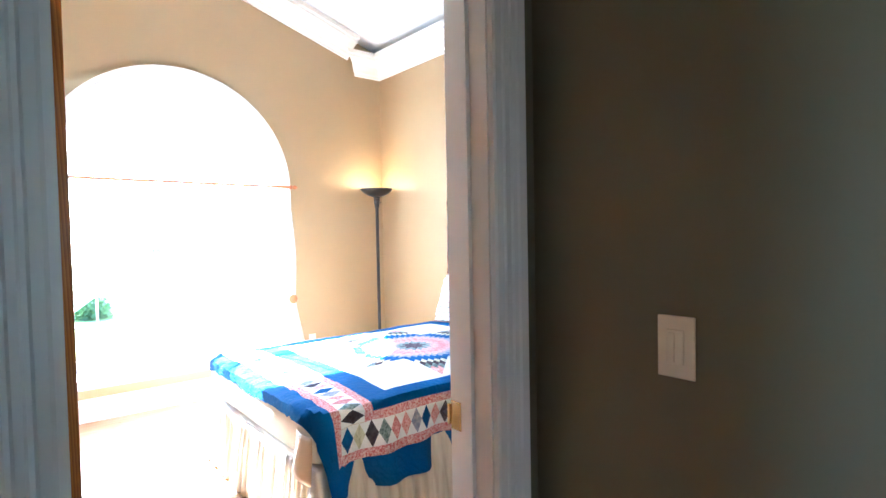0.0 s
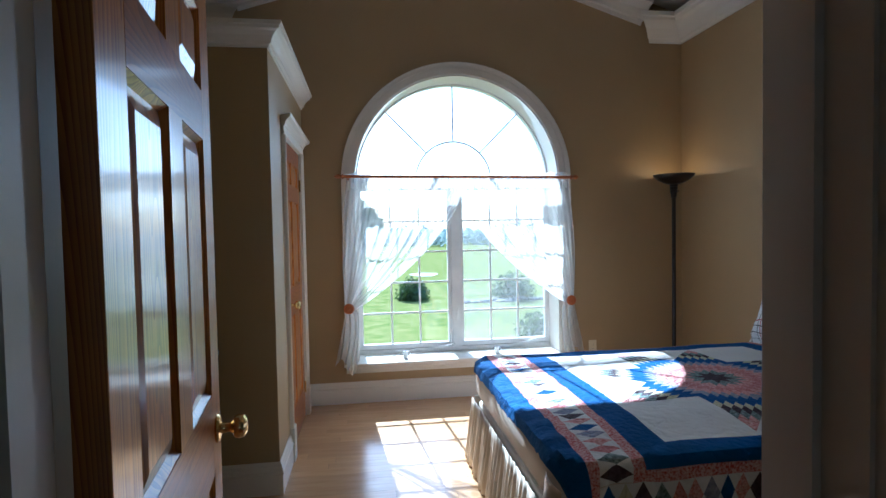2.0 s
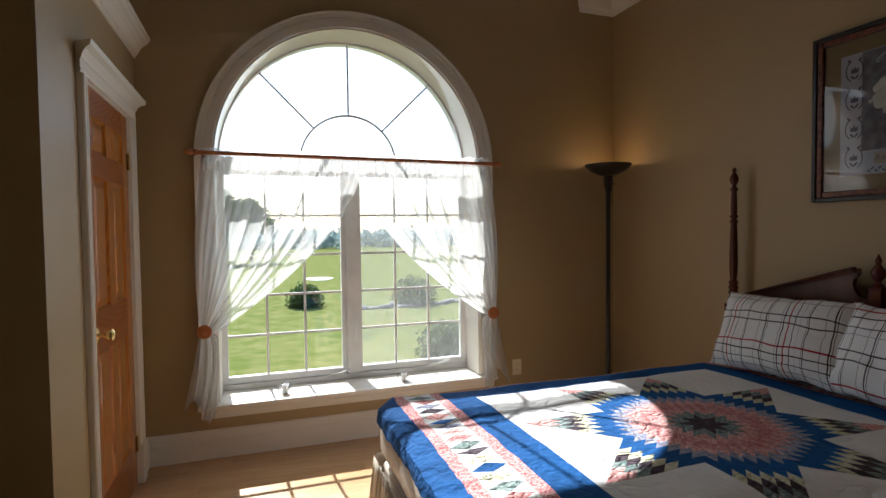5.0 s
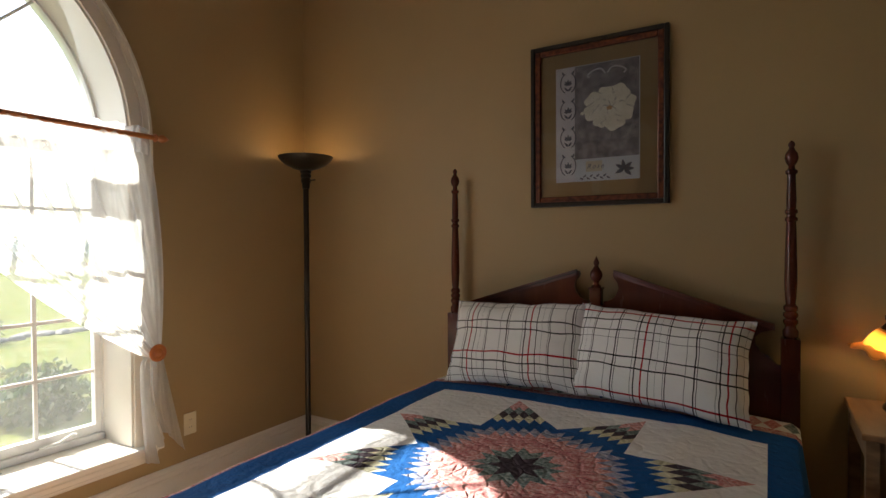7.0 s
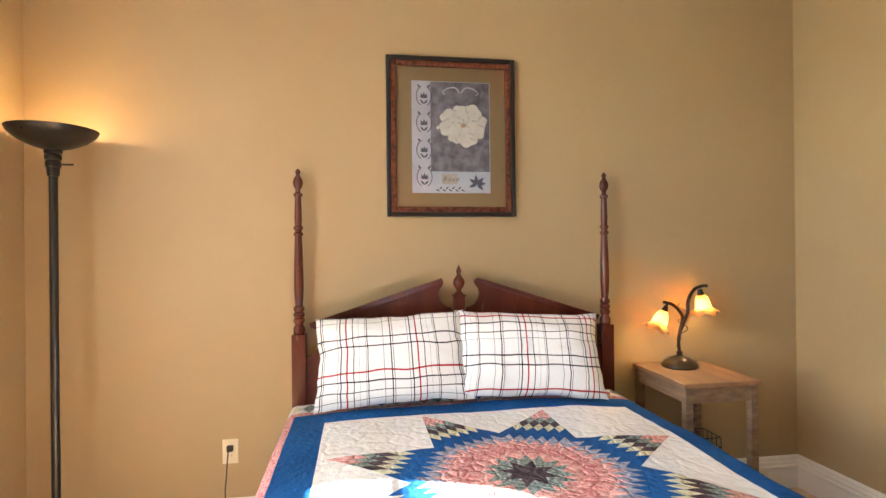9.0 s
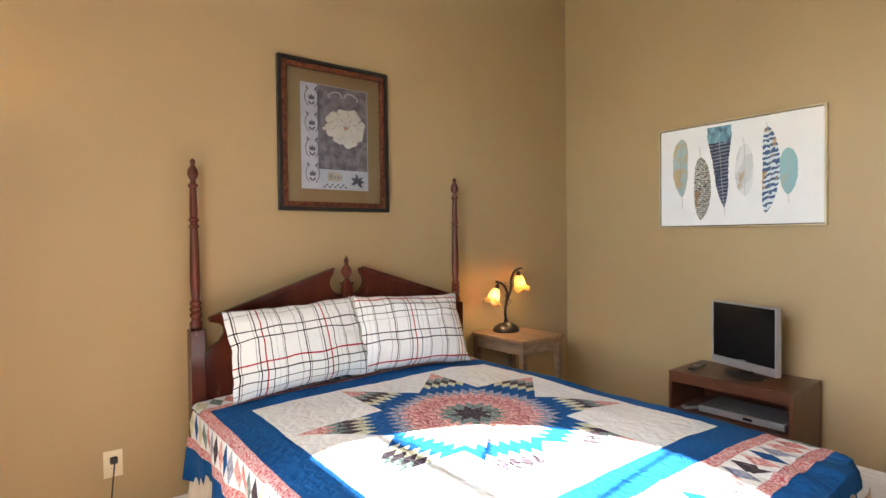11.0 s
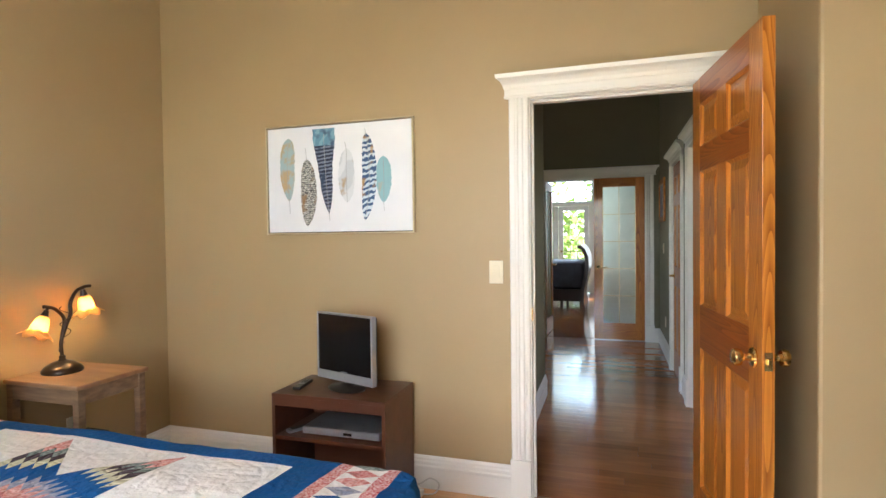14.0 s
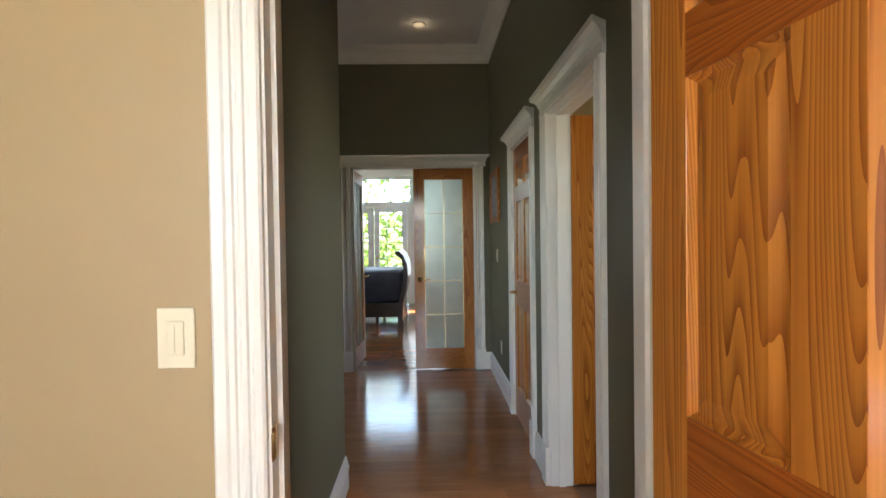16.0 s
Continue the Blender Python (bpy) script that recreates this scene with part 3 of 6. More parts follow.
for x0, x1 in ((-GH + 0.001, -0.041), (0.041, GH - 0.001)):
    sash = part("sash", boxes((x0, x0 + 0.03, GY - 0.012, GY + 0.03, GZ0, GZ1), (x1 - 0.03, x1, GY - 0.012, GY + 0.03, GZ0, GZ1), (x0 + 0.03, x1 - 0.03, GY - 0.012, GY + 0.03, GZ0, GZ0 + 0.045), (x0 + 0.03, x1 - 0.03, GY - 0.012, GY + 0.03, GZ1 - 0.045, GZ1), bevel=0.003), VINYL, win)
    a, b, c, d2 = x0 + 0.03, x1 - 0.03, GZ0 + 0.045, GZ1 - 0.045
    p = part("pane", boxes((a, b, GY + 0.006, GY + 0.010, c, d2)), GLASS, sash)
    p.visible_shadow = False
    for k in (1, 2):
        x = a + (b - a) * k / 3
        part("muntin", boxes((x - 0.008, x + 0.008, GY + 0.001, GY + 0.015, c, d2)), VINYL, sash)
    for k in range(1, 5):
        z = c + (d2 - c) * k / 5
        part("muntin", boxes((a, b, GY + 0.002, GY + 0.014, z - 0.008, z + 0.008)), VINYL, sash)
# fan light
bm = bmesh.new()
cv = [bm.verts.new((-GH * math.cos(math.pi * i / 40), GY + 0.006, MZ1 - 0.04 + (GH - 0.03) * math.sin(math.pi * i / 40))) for i in range(41)]
bm.faces.new(cv)
p = part("fan_pane", bm, GLASS, win)
p.visible_shadow = False
FC = 1.874
part("fan_muntin", arch_band(0.333, 0.347, GY, GY + 0.012, FC, FC), VINYL, win)
for ang in (45, 90, 135):
    c, s_ = math.cos(radians(ang)), math.sin(radians(ang))
    part("fan_muntin", tube([(0.34 * c, GY + 0.006, FC + 0.34 * s_), ((GH - 0.01) * c, GY + 0.006, FC + (GH - 0.01) * s_)], 0.0075, 6), VINYL, win)
for x in (-0.12, 0.62):
    part("crank", tube([(x - 0.05, GY - 0.035, SILL + 0.045), (x + 0.03, GY - 0.045, SILL + 0.05), (x + 0.085, GY - 0.05, SILL + 0.075), (x + 0.1, GY - 0.07, SILL + 0.075)], 0.007, 8), VINYL, win, "white folding crank handle", True)
part("sash_lock", boxes((0.004, 0.022, GY - 0.045, GY - 0.03, 0.62, 0.70), (0.008, 0.018, GY - 0.06, GY - 0.045, 0.65, 0.72), bevel=0.003), VINYL, win)

# ---- outdoors ----
GRASS = material("lawn", (0.13, 0.165, 0.042), 1.0, second=(0.22, 0.225, 0.085), spec=0.0, scale=2.6, bump=0.6, bump_scale=30, detail=8)
tagged(part("ground", boxes((-400, 400, 5.4, 700, -1.3, -0.75)), GRASS), "mown green lawn running to far trees", "ground", kind="structure")
tagged(part("ground_rear", boxes((-400, 400, -400, -10.2, -1.3, -0.4)), GRASS), "green garden behind the house", "ground", kind="structure")

# ---- floors ----
tagged(part("floor_base", boxes((WX, EX, SY - 0.06, NY, -0.12, -0.004)), FLOOR_GAP), "dark joints below the floor boards", "floor", kind="structure")
# ---- more materials ----
MAHOG = material("dark_mahogany", (0.105, 0.024, 0.013), 0.25, second=(0.055, 0.012, 0.008), scale=9, stretch=(1, 1, 0.15), coat=0.25, spec=0.35)
DARKWOOD = material("black_cherry_wood", (0.022, 0.010, 0.007), 0.3, second=(0.013, 0.006, 0.005), scale=8, stretch=(1, 0.2, 1), coat=0.3)
BLACK = material("black_enamel", (0.012, 0.011, 0.010), 0.3, second=(0.018, 0.016, 0.014))
BRONZE = material("oil_rubbed_bronze", (0.035, 0.025, 0.018), 0.32, 0.7, second=(0.06, 0.04, 0.025), scale=20)
STAND = material("worn_oak", (0.34, 0.185, 0.085), 0.5, second=(0.24, 0.125, 0.06), scale=9, stretch=(0.3, 2, 2), bump=0.2, bump_scale=60)
STAND_RAW = material("weathered_drawer_wood", (0.28, 0.175, 0.095), 0.6, second=(0.17, 0.10, 0.055), scale=14, stretch=(0.4, 1, 3), bump=0.3)
LAMINATE = material("walnut_laminate", (0.115, 0.042, 0.02), 0.32, second=(0.085, 0.03, 0.015), scale=10, stretch=(0.3, 1, 1))
SILVER = material("silver_plastic", (0.42, 0.43, 0.45), 0.35, 0.5)
SCREEN = material("dark_screen", (0.008, 0.008, 0.009), 0.18)
PLATE = material("almond_plastic", (0.80, 0.72, 0.52), 0.35)
CORD = material("black_cord", (0.015, 0.015, 0.015), 0.5)
PALE_CORD = material("pale_cord", (0.6, 0.57, 0.5), 0.5)
ROD = material("reddish_wood", (0.50, 0.17, 0.04), 0.35, second=(0.36, 0.10, 0.025), scale=12, coat=0.4)
CLOTH = dict(rough=0.9, bump=0.8, bump_scale=45, spec=0.2, depth=0.005)
SHEET = material("cream_sheet", (0.72, 0.64, 0.54), 0.6, second=(0.66, 0.57, 0.47), bump=0.3, bump_scale=25, spec=0.3)
Q_WHITE = material("quilt_white_cotton", (0.87, 0.86, 0.84), second=(0.82, 0.81, 0.79), scale=5, **{**CLOTH, "bump": 1.0, "bump_scale": 34, "depth": 0.008})
Q_BLUE = material("quilt_royal_blue", (0.012, 0.105, 0.34), second=(0.009, 0.08, 0.26), scale=4, **{**CLOTH, "bump": 1.0, "bump_scale": 38, "depth": 0.008})
Q_PINK = material("quilt_rose_print", (0.60, 0.21, 0.20), second=(0.80, 0.54, 0.50), scale=95, **CLOTH)
Q_PINK_DARK = material("quilt_dusty_rose", (0.50, 0.14, 0.14), second=(0.70, 0.38, 0.36), scale=95, **CLOTH)
Q_TEAL = material("quilt_sage_print", (0.10, 0.16, 0.15), second=(0.36, 0.42, 0.40), scale=90, **CLOTH)
Q_PLUM = material("quilt_plum_print", (0.055, 0.038, 0.05), second=(0.10, 0.075, 0.09), scale=60, **CLOTH)
Q_CREAM = material("quilt_cream_print", (0.70, 0.68, 0.50), second=(0.62, 0.60, 0.42), scale=50, **CLOTH)
Q_GREY = material("quilt_slate_print", (0.24, 0.27, 0.40), second=(0.45, 0.44, 0.52), scale=60, **CLOTH)
Q_RED = material("quilt_red_floral", (0.50, 0.07, 0.08), second=(0.78, 0.58, 0.55), scale=120, **CLOTH)


def quilted(m, size, depth):
    """Curving stitched lines: cells of the given size with sunken seams."""
    nt = m.node_tree
    b = nt.nodes["Principled BSDF"]
    tc, wob, add = nt.nodes.new("ShaderNodeTexCoord"), nt.nodes.new("ShaderNodeTexNoise"), nt.nodes.new("ShaderNodeVectorMath")
    sc, vo, rng, bp = nt.nodes.new("ShaderNodeVectorMath"), nt.nodes.new("ShaderNodeTexVoronoi"), nt.nodes.new("ShaderNodeMapRange"), nt.nodes.new("ShaderNodeBump")
    wob.inputs["Scale"].default_value = 7.0
    sc.operation, sc.inputs["Scale"].default_value = "SCALE", 0.11
    vo.feature, vo.inputs["Scale"].default_value = "DISTANCE_TO_EDGE", 1 / size
    rng.interpolation_type, rng.inputs["From Max"].default_value = "SMOOTHSTEP", 0.22
    bp.inputs["Strength"].default_value, bp.inputs["Distance"].default_value = 0.9, depth
    nt.links.new(tc.outputs["Object"], wob.inputs[0])
    nt.links.new(wob.outputs["Color"], sc.inputs[0])
    nt.links.new(tc.outputs["Object"], add.inputs[0]), nt.links.new(sc.outputs[0], add.inputs[1])
    nt.links.new(add.outputs[0], vo.inputs["Vector"])
    nt.links.new(vo.outputs["Distance"], rng.inputs[0])
    nt.links.new(rng.outputs[0], bp.inputs["Height"])
    nt.links.new(b.inputs["Normal"].links[0].from_socket, bp.inputs["Normal"])
    nt.links.new(bp.outputs[0], b.inputs["Normal"])


quilted(Q_WHITE, 0.085, 0.003)
for _m in (Q_PINK, Q_PINK_DARK, Q_TEAL, Q_PLUM, Q_CREAM, Q_GREY):
    quilted(_m, 0.045, 0.006)
quilted(Q_BLUE, 0.06, 0.0015)
QMATS = [Q_WHITE, Q_BLUE, Q_PINK, Q_PINK_DARK, Q_TEAL, Q_PLUM, Q_CREAM, Q_GREY, Q_RED]


def plaid_material():
    """White cotton with black, grey and red windowpane lines, by the cloth's own coordinates."""
    m = material("plaid_cotton", (0.90, 0.90, 0.90), 0.9, second=(0.87, 0.87, 0.87), bump=0.5, bump_scale=16, depth=0.01, spec=0.2)
    nt = m.node_tree
    b = nt.nodes["Principled BSDF"]
    uv = nt.nodes.new("ShaderNodeUVMap")
    uv.uv_map = "cloth"
    sep = nt.nodes.new("ShaderNodeSeparateXYZ")
    nt.links.new(uv.outputs[0], sep.inputs[0])
    w, k, g, r = (1, 1, 1, 1), (0.02, 0.02, 0.025, 1), (0.30, 0.30, 0.32, 1), (0.50, 0.015, 0.03, 1)
    out = b.inputs["Base Color"].links[0].from_socket
    for axis, period, lines in ((0, 0.31, ((0.01, 0.026, r), (0.10, 0.018, k), (0.145, 0.010, g), (0.36, 0.014, k), (0.388, 0.022, k), (0.50, 0.010, g), (0.72, 0.016, k), (0.748, 0.010, g), (0.84, 0.010, g), (0.92, 0.018, k))),
                                (1, 0.345, ((0.01, 0.026, r), (0.325, 0.020, k), (0.45, 0.020, k), (0.675, 0.010, g), (0.775, 0.018, k), (0.90, 0.020, k)))):
        d = nt.nodes.new("ShaderNodeMath")
        d.operation, d.inputs[1].default_value = "DIVIDE", period
        nt.links.new(sep.outputs[axis], d.inputs[0])
        f = nt.nodes.new("ShaderNodeMath")
        f.operation = "FRACT"
        nt.links.new(d.outputs[0], f.inputs[0])
        ramp = nt.nodes.new("ShaderNodeValToRGB")
        ramp.color_ramp.interpolation = "CONSTANT"
        ramp.color_ramp.elements[0].color = w
        ramp.color_ramp.elements[1].position, ramp.color_ramp.elements[1].color = 0.999, w
        for p, wd, c in lines:
            ramp.color_ramp.elements.new(p).color = c
            ramp.color_ramp.elements.new(p + wd * 0.75).color = w
        nt.links.new(f.outputs[0], ramp.inputs[0])
        mul = nt.nodes.new("ShaderNodeMix")
        mul.data_type, mul.blend_type = "RGBA", "MULTIPLY"
        mul.inputs["Factor"].default_value = 1
        nt.links.new(out, mul.inputs["A"])
        nt.links.new(ramp.outputs[0], mul.inputs["B"])
        out = mul.outputs["Result"]
    nt.links.new(out, b.inputs["Base Color"])
    return m


def sheer_material(name, clear, thread=(0.80, 0.80, 0.78)):
    m = bpy.data.materials.new(name)
    m.use_nodes = True
    nt = m.node_tree
    nt.nodes.remove(nt.nodes["Principled BSDF"])
    tr, tl, df, m1, m2 = (nt.nodes.new(k) for k in ("ShaderNodeBsdfTransparent", "ShaderNodeBsdfTranslucent", "ShaderNodeBsdfDiffuse", "ShaderNodeMixShader", "ShaderNodeMixShader"))
    tl.inputs[0].default_value = df.inputs[0].default_value = (*thread, 1)
    weave = nt.nodes.new("ShaderNodeTexNoise")
    weave.inputs["Scale"].default_value = 14
    rng = nt.nodes.new("ShaderNodeMapRange")
    rng.inputs["To Min"].default_value, rng.inputs["To Max"].default_value = 1 - clear - 0.1, 1 - clear + 0.1
    nt.links.new(weave.outputs[0], rng.inputs[0])
    uv, sep, thick = nt.nodes.new("ShaderNodeUVMap"), nt.nodes.new("ShaderNodeSeparateXYZ"), nt.nodes.new("ShaderNodeMath")
    uv.uv_map = "gather"
    thick.operation, thick.use_clamp = "ADD", True
    nt.links.new(uv.outputs[0], sep.inputs[0])
    nt.links.new(rng.outputs[0], thick.inputs[0]), nt.links.new(sep.outputs[0], thick.inputs[1])
    m1.inputs[0].default_value = 0.3
    nt.links.new(tl.outputs[0], m1.inputs[1]), nt.links.new(df.outputs[0], m1.inputs[2])
    nt.links.new(thick.outputs[0], m2.inputs[0])
    nt.links.new(tr.outputs[0], m2.inputs[1]), nt.links.new(m1.outputs[0], m2.inputs[2])
    nt.links.new(m2.outputs[0], nt.nodes["Material Output"].inputs[0])
    return m


PLAID = plaid_material()
SHEER = sheer_material("sheer_voile", 0.66)
SHEER_DENSE = sheer_material("gathered_voile", 0.38)

# ---- bed ----
bed = thing("bed", "dark mahogany four-post style bed with a broken-pediment headboard", "bed", pose(3.53, 3.06, 0, 0, 0, 90))
half = [(0.035, 1.06), (0.036, 1.075), (0.055, 1.078), (0.078, 1.09), (0.095, 1.112), (0.103, 1.14), (0.098, 1.165), (0.085, 1.182), (0.078, 1.197), (0.082, 1.214), (0.105, 1.212), (0.30, 1.150), (0.50, 1.086), (0.66, 1.035), (0.71, 1.018), (0.712, 1.006), (0.70, 0.995), (0.665, 0.985), (0.645, 0.965), (0.645, 0.935), (0.665, 0.905), (0.695, 0.885), (0.72, 0.86), (0.74, 0.85), (0.74, 0.3)]
half = [(x, z - 0.014) for x, z in half]
part("headboard", plate(half + [(-x, z) for x, z in reversed(half)], 0.026), MAHOG, bed, "polished mahogany panel with a broken pediment")
for s in (-1, 1):
    a, b = Vector((s * 0.088, 0.0, 1.212)), Vector((s * 0.712, 0.0, 1.014))
    part("pediment_moulding", run([(0, 0), (0.018, 0), (0.02, 0.012), (0.034, 0.016), (0.036, 0.026), (0, 0.026)], a + Vector((0, 0.024, -0.03)), b + Vector((0, 0.024, -0.03)), (0, 1, 0)), MAHOG, bed)
part("pedestal", boxes((-0.026, 0.026, -0.006, 0.042, 1.03, 1.115), (-0.031, 0.031, -0.011, 0.047, 1.115, 1.125), bevel=0.003), MAHOG, bed)
part("finial", lathe([(0, 1.125), (0.02, 1.125), (0.022, 1.132), (0.012, 1.14), (0.011, 1.148), (0.024, 1.165), (0.029, 1.18), (0.026, 1.198), (0.014, 1.215), (0.009, 1.225), (0.013, 1.235), (0.013, 1.243), (0.006, 1.258), (0, 1.272)], 20), MAHOG, bed, "turned urn finial", True, at=pose(0, 0.018, 0))
POST = [(0, 0.955), (0.02, 0.955), (0.027, 0.962), (0.027, 0.985), (0.02, 0.995), (0.019, 1.005), (0.026, 1.015), (0.026, 1.026), (0.019, 1.033), (0.026, 1.042), (0.026, 1.053), (0.019, 1.06), (0.025, 1.068), (0.025, 1.08), (0.017, 1.09), (0.02, 1.12), (0.0225, 1.18), (0.021, 1.28), (0.018, 1.38), (0.0165, 1.415), (0.022, 1.42), (0.022, 1.43), (0.016, 1.436), (0.016, 1.445), (0.022, 1.45), (0.022, 1.46), (0.016, 1.466), (0.0175, 1.50), (0.015, 1.58), (0.0145, 1.60), (0.021, 1.606), (0.021, 1.616), (0.013, 1.622), (0.011, 1.635), (0.02, 1.65), (0.024, 1.665), (0.021, 1.683), (0.011, 1.70), (0.008, 1.707), (0.012, 1.715), (0.011, 1.724), (0.004, 1.733), (0, 1.735)]
for s in (-1, 1):
    p = part("post", boxes((s * 0.765 - 0.033, s * 0.765 + 0.033, -0.02, 0.046, 0, 0.955), bevel=0.004), MAHOG, bed)
    part("turned_post", lathe(POST, 24), MAHOG, p, "slender turned post with an urn finial", True, at=pose(s * 0.765, 0.013, 0))
    part("side_rail", boxes((s * 0.765 - 0.012, s * 0.765 + 0.012, 0.046, 2.06, 0.2, 0.33), bevel=0.003), MAHOG, bed)

BX0, BX1, BY0_, BY1_, BZ = 1.425, 3.49, 2.29, 3.84, 0.605
bm = boxes((BX0, BX1, BY0_, BY1_, 0.36, BZ), bevel=0.075)
tagged(part("mattress", bm, SHEET, smooth=True), "mattress in a cream fitted sheet", "mattress")
tagged(part("box_spring", boxes((BX0 + 0.02, BX1, BY0_ + 0.02, BY1_ - 0.02, 0.17, 0.358), bevel=0.02), SHEET), "cream covered box spring under the mattress", "box spring")


def skirt_strip(a, b, out, seed, z0=0.004, z1=0.375, folds=60, amp=0.012):
    """A gathered cloth strip hanging from a to b."""
    bm, a, b, out = bmesh.new(), Vector(a), Vector(b), Vector(out)
    rnd = random.Random(seed)
    ph = [rnd.uniform(0, 6.28) for _ in range(3)]
    n, rows = 260, 7
    grid = []
    for j in range(rows + 1):
        f = j / rows
        line = []
        for i in range(n + 1):
            u = i / n
            wv = math.sin(folds * u * 6.283 / 2 + ph[0] + 1.5 * math.sin(9 * u + ph[1])) * 0.7 + math.sin(folds * 0.37 * u * 6.283 + ph[2]) * 0.6
            line.append(bm.verts.new(a.lerp(b, u) + out * (0.012 + amp * (0.25 + 1.1 * f) * (1 + wv) + 0.03 * f) + Vector((0, 0, z1 + (z0 - z1) * f))))
        grid.append(line)
    for r0, r1 in zip(grid, grid[1:]):
        for i in range(n):
            bm.faces.new((r0[i], r0[i + 1], r1[i + 1], r1[i]))
    return bm


SKIRT = material("striped_satin", (0.74, 0.66, 0.54), 0.4, second=(0.62, 0.52, 0.40), scale=14, stretch=(3, 3, 0.05), bump=0.1, spec=0.5)
sk = thing("bed_skirt", "gathered cream satin bed skirt reaching the floor", "bed skirt")
for nm, a, b, o, sd in (("foot_panel", (BX0, BY1_, 0), (BX0, BY0_, 0), (-1, 0, 0), 1), ("side_panel", (BX0, BY0_, 0), (BX1, BY0_, 0), (0, -1, 0), 2), ("side_panel", (BX1, BY1_, 0), (BX0, BY1_, 0), (0, 1, 0), 3)):
    ob = part(nm, skirt_strip(a, b, o, sd), SKIRT, sk, smooth=True)
    md = ob.modifiers.new("thick", "SOLIDIFY")
    md.thickness = 0.002
# a loose fold of sheet at the foot corner
bm = bmesh.new()
rows = []
for j in range(9):
    f = j / 8
    rows.append([bm.verts.new((BX0 - 0.012 - 0.03 * math.sin(math.pi * i / 8) * (0.4 + f) - 0.012 * f, BY0_ - 0.02 + 0.16 * i / 8, 0.53 - 0.21 * f * (1 - 0.35 * i / 8))) for i in range(9)])
for r0, r1 in zip(rows, rows[1:]):
    for i in range(8):
        bm.faces.new((r0[i], r0[i + 1], r1[i + 1], r1[i]))
SATIN = material("beige_satin", (0.55, 0.40, 0.26), 0.35, second=(0.48, 0.34, 0.21), bump=0.2, bump_scale=20)
ob = tagged(part("sheet_fold", bm, SATIN, smooth=True), "loose fold of beige satin sheet at the mattress corner", "sheet")
ob.modifiers.new("thick", "SOLIDIFY").thickness = 0.003

# ---- quilt: lone star, borders and a band of small diamonds ----
QX, QY = 2.512, 3.03
EDGE_W, EDGE_S, EDGE_N, EDGE_E, QZ, CORNER = 1.44, 2.297, 3.828, 3.475, 0.628, 0.11


def drape(u, v):
    """Where the cloth point (u, v), given in metres on the flat quilt, comes to lie."""
    wob = noise.noise((u * 3.1, v * 3.1, 0.3))
    fine = noise.noise((u * 14, v * 14, 1.7))
    kx, ky = max(u, EDGE_W + CORNER), min(max(v, EDGE_S + CORNER), EDGE_N - CORNER)
    far = math.hypot(u - kx, v - ky)
    d = max(0.0, far - CORNER)
    ox, oy = ((u - kx) / far, (v - ky) / far) if far > 0 else (0.0, 0.0)
    px, py = u - ox * d, v - oy * d
    swell = 0.022 * min(1, (px - EDGE_W) / 0.3) * min(1, min(py - EDGE_S, EDGE_N - py) / 0.3)
    crease = noise.noise((u * 9, v * 26, 4.1)) if abs(v - 3.06) < 0.6 else noise.noise((u * 26, v * 9, 4.1))
    z = QZ + swell + 0.008 * wob + (0.005 if u < 1.75 else 0.0025) * fine + (0.014 * crease if u < 1.6 else 0.004 * crease if u < 1.75 else 0.0015 * crease)
    if d <= 0:
        return Vector((u, v, z))
    r = 0.036
    t = d / r
    if t < math.pi / 2:
        out, drop = r * math.sin(t), r * (1 - math.cos(t))
    else:
        rest = d - r * math.pi / 2
        along = u if abs(oy) > abs(ox) else v
        out = r + rest * 0.03 + rest * 0.10 * math.sin(along * 11 + 2.0 * wob) + rest * 0.05 * math.sin(along * 29)
        drop = r + rest * 0.985
    return Vector((px + ox * out, py + oy * out, z - drop))


class Cloth:
    """Flat patches gathered in one mesh, then cut fine and draped."""

    def __init__(self):
        self.bm = bmesh.new()

    def patch(self, pts, mat, inset=0.0):
        v = [self.bm.verts.new((x, y, 0)) for x, y in pts]
        f = self.bm.faces.new(v)
        f.material_index = mat
        if inset:
            bmesh.ops.inset_individual(self.bm, faces=[f], thickness=inset, depth=0.0)
            for w in f.verts:
                w.co.z = 0.0008
        return f

    def finish(self, name, parent, step=0.05, label="", smooth=True):
        bm = self.bm
        bmesh.ops.remove_doubles(bm, verts=bm.verts[:], dist=2e-4)
        xs, ys = [w.co.x for w in bm.verts], [w.co.y for w in bm.verts]
        for axis, lo, hi in ((0, min(xs), max(xs)), (1, min(ys), max(ys))):
            c = math.ceil(lo / step) * step
            while c < hi:
                no, co = [0, 0, 0], [0, 0, 0]
                no[axis], co[axis] = 1, c
                bmesh.ops.bisect_plane(bm, geom=bm.verts[:] + bm.edges[:] + bm.faces[:], plane_co=co, plane_no=no, dist=1e-5)
                c += step
        for w in bm.verts:
            p = drape(w.co.x, w.co.y)
            p.z += w.co.z
            w.co = p
        return part(name, bm, QMATS, parent, label, smooth)


quilt = thing("quilt", "patchwork quilt with a lone star, blue borders and diamond bands", "quilt")
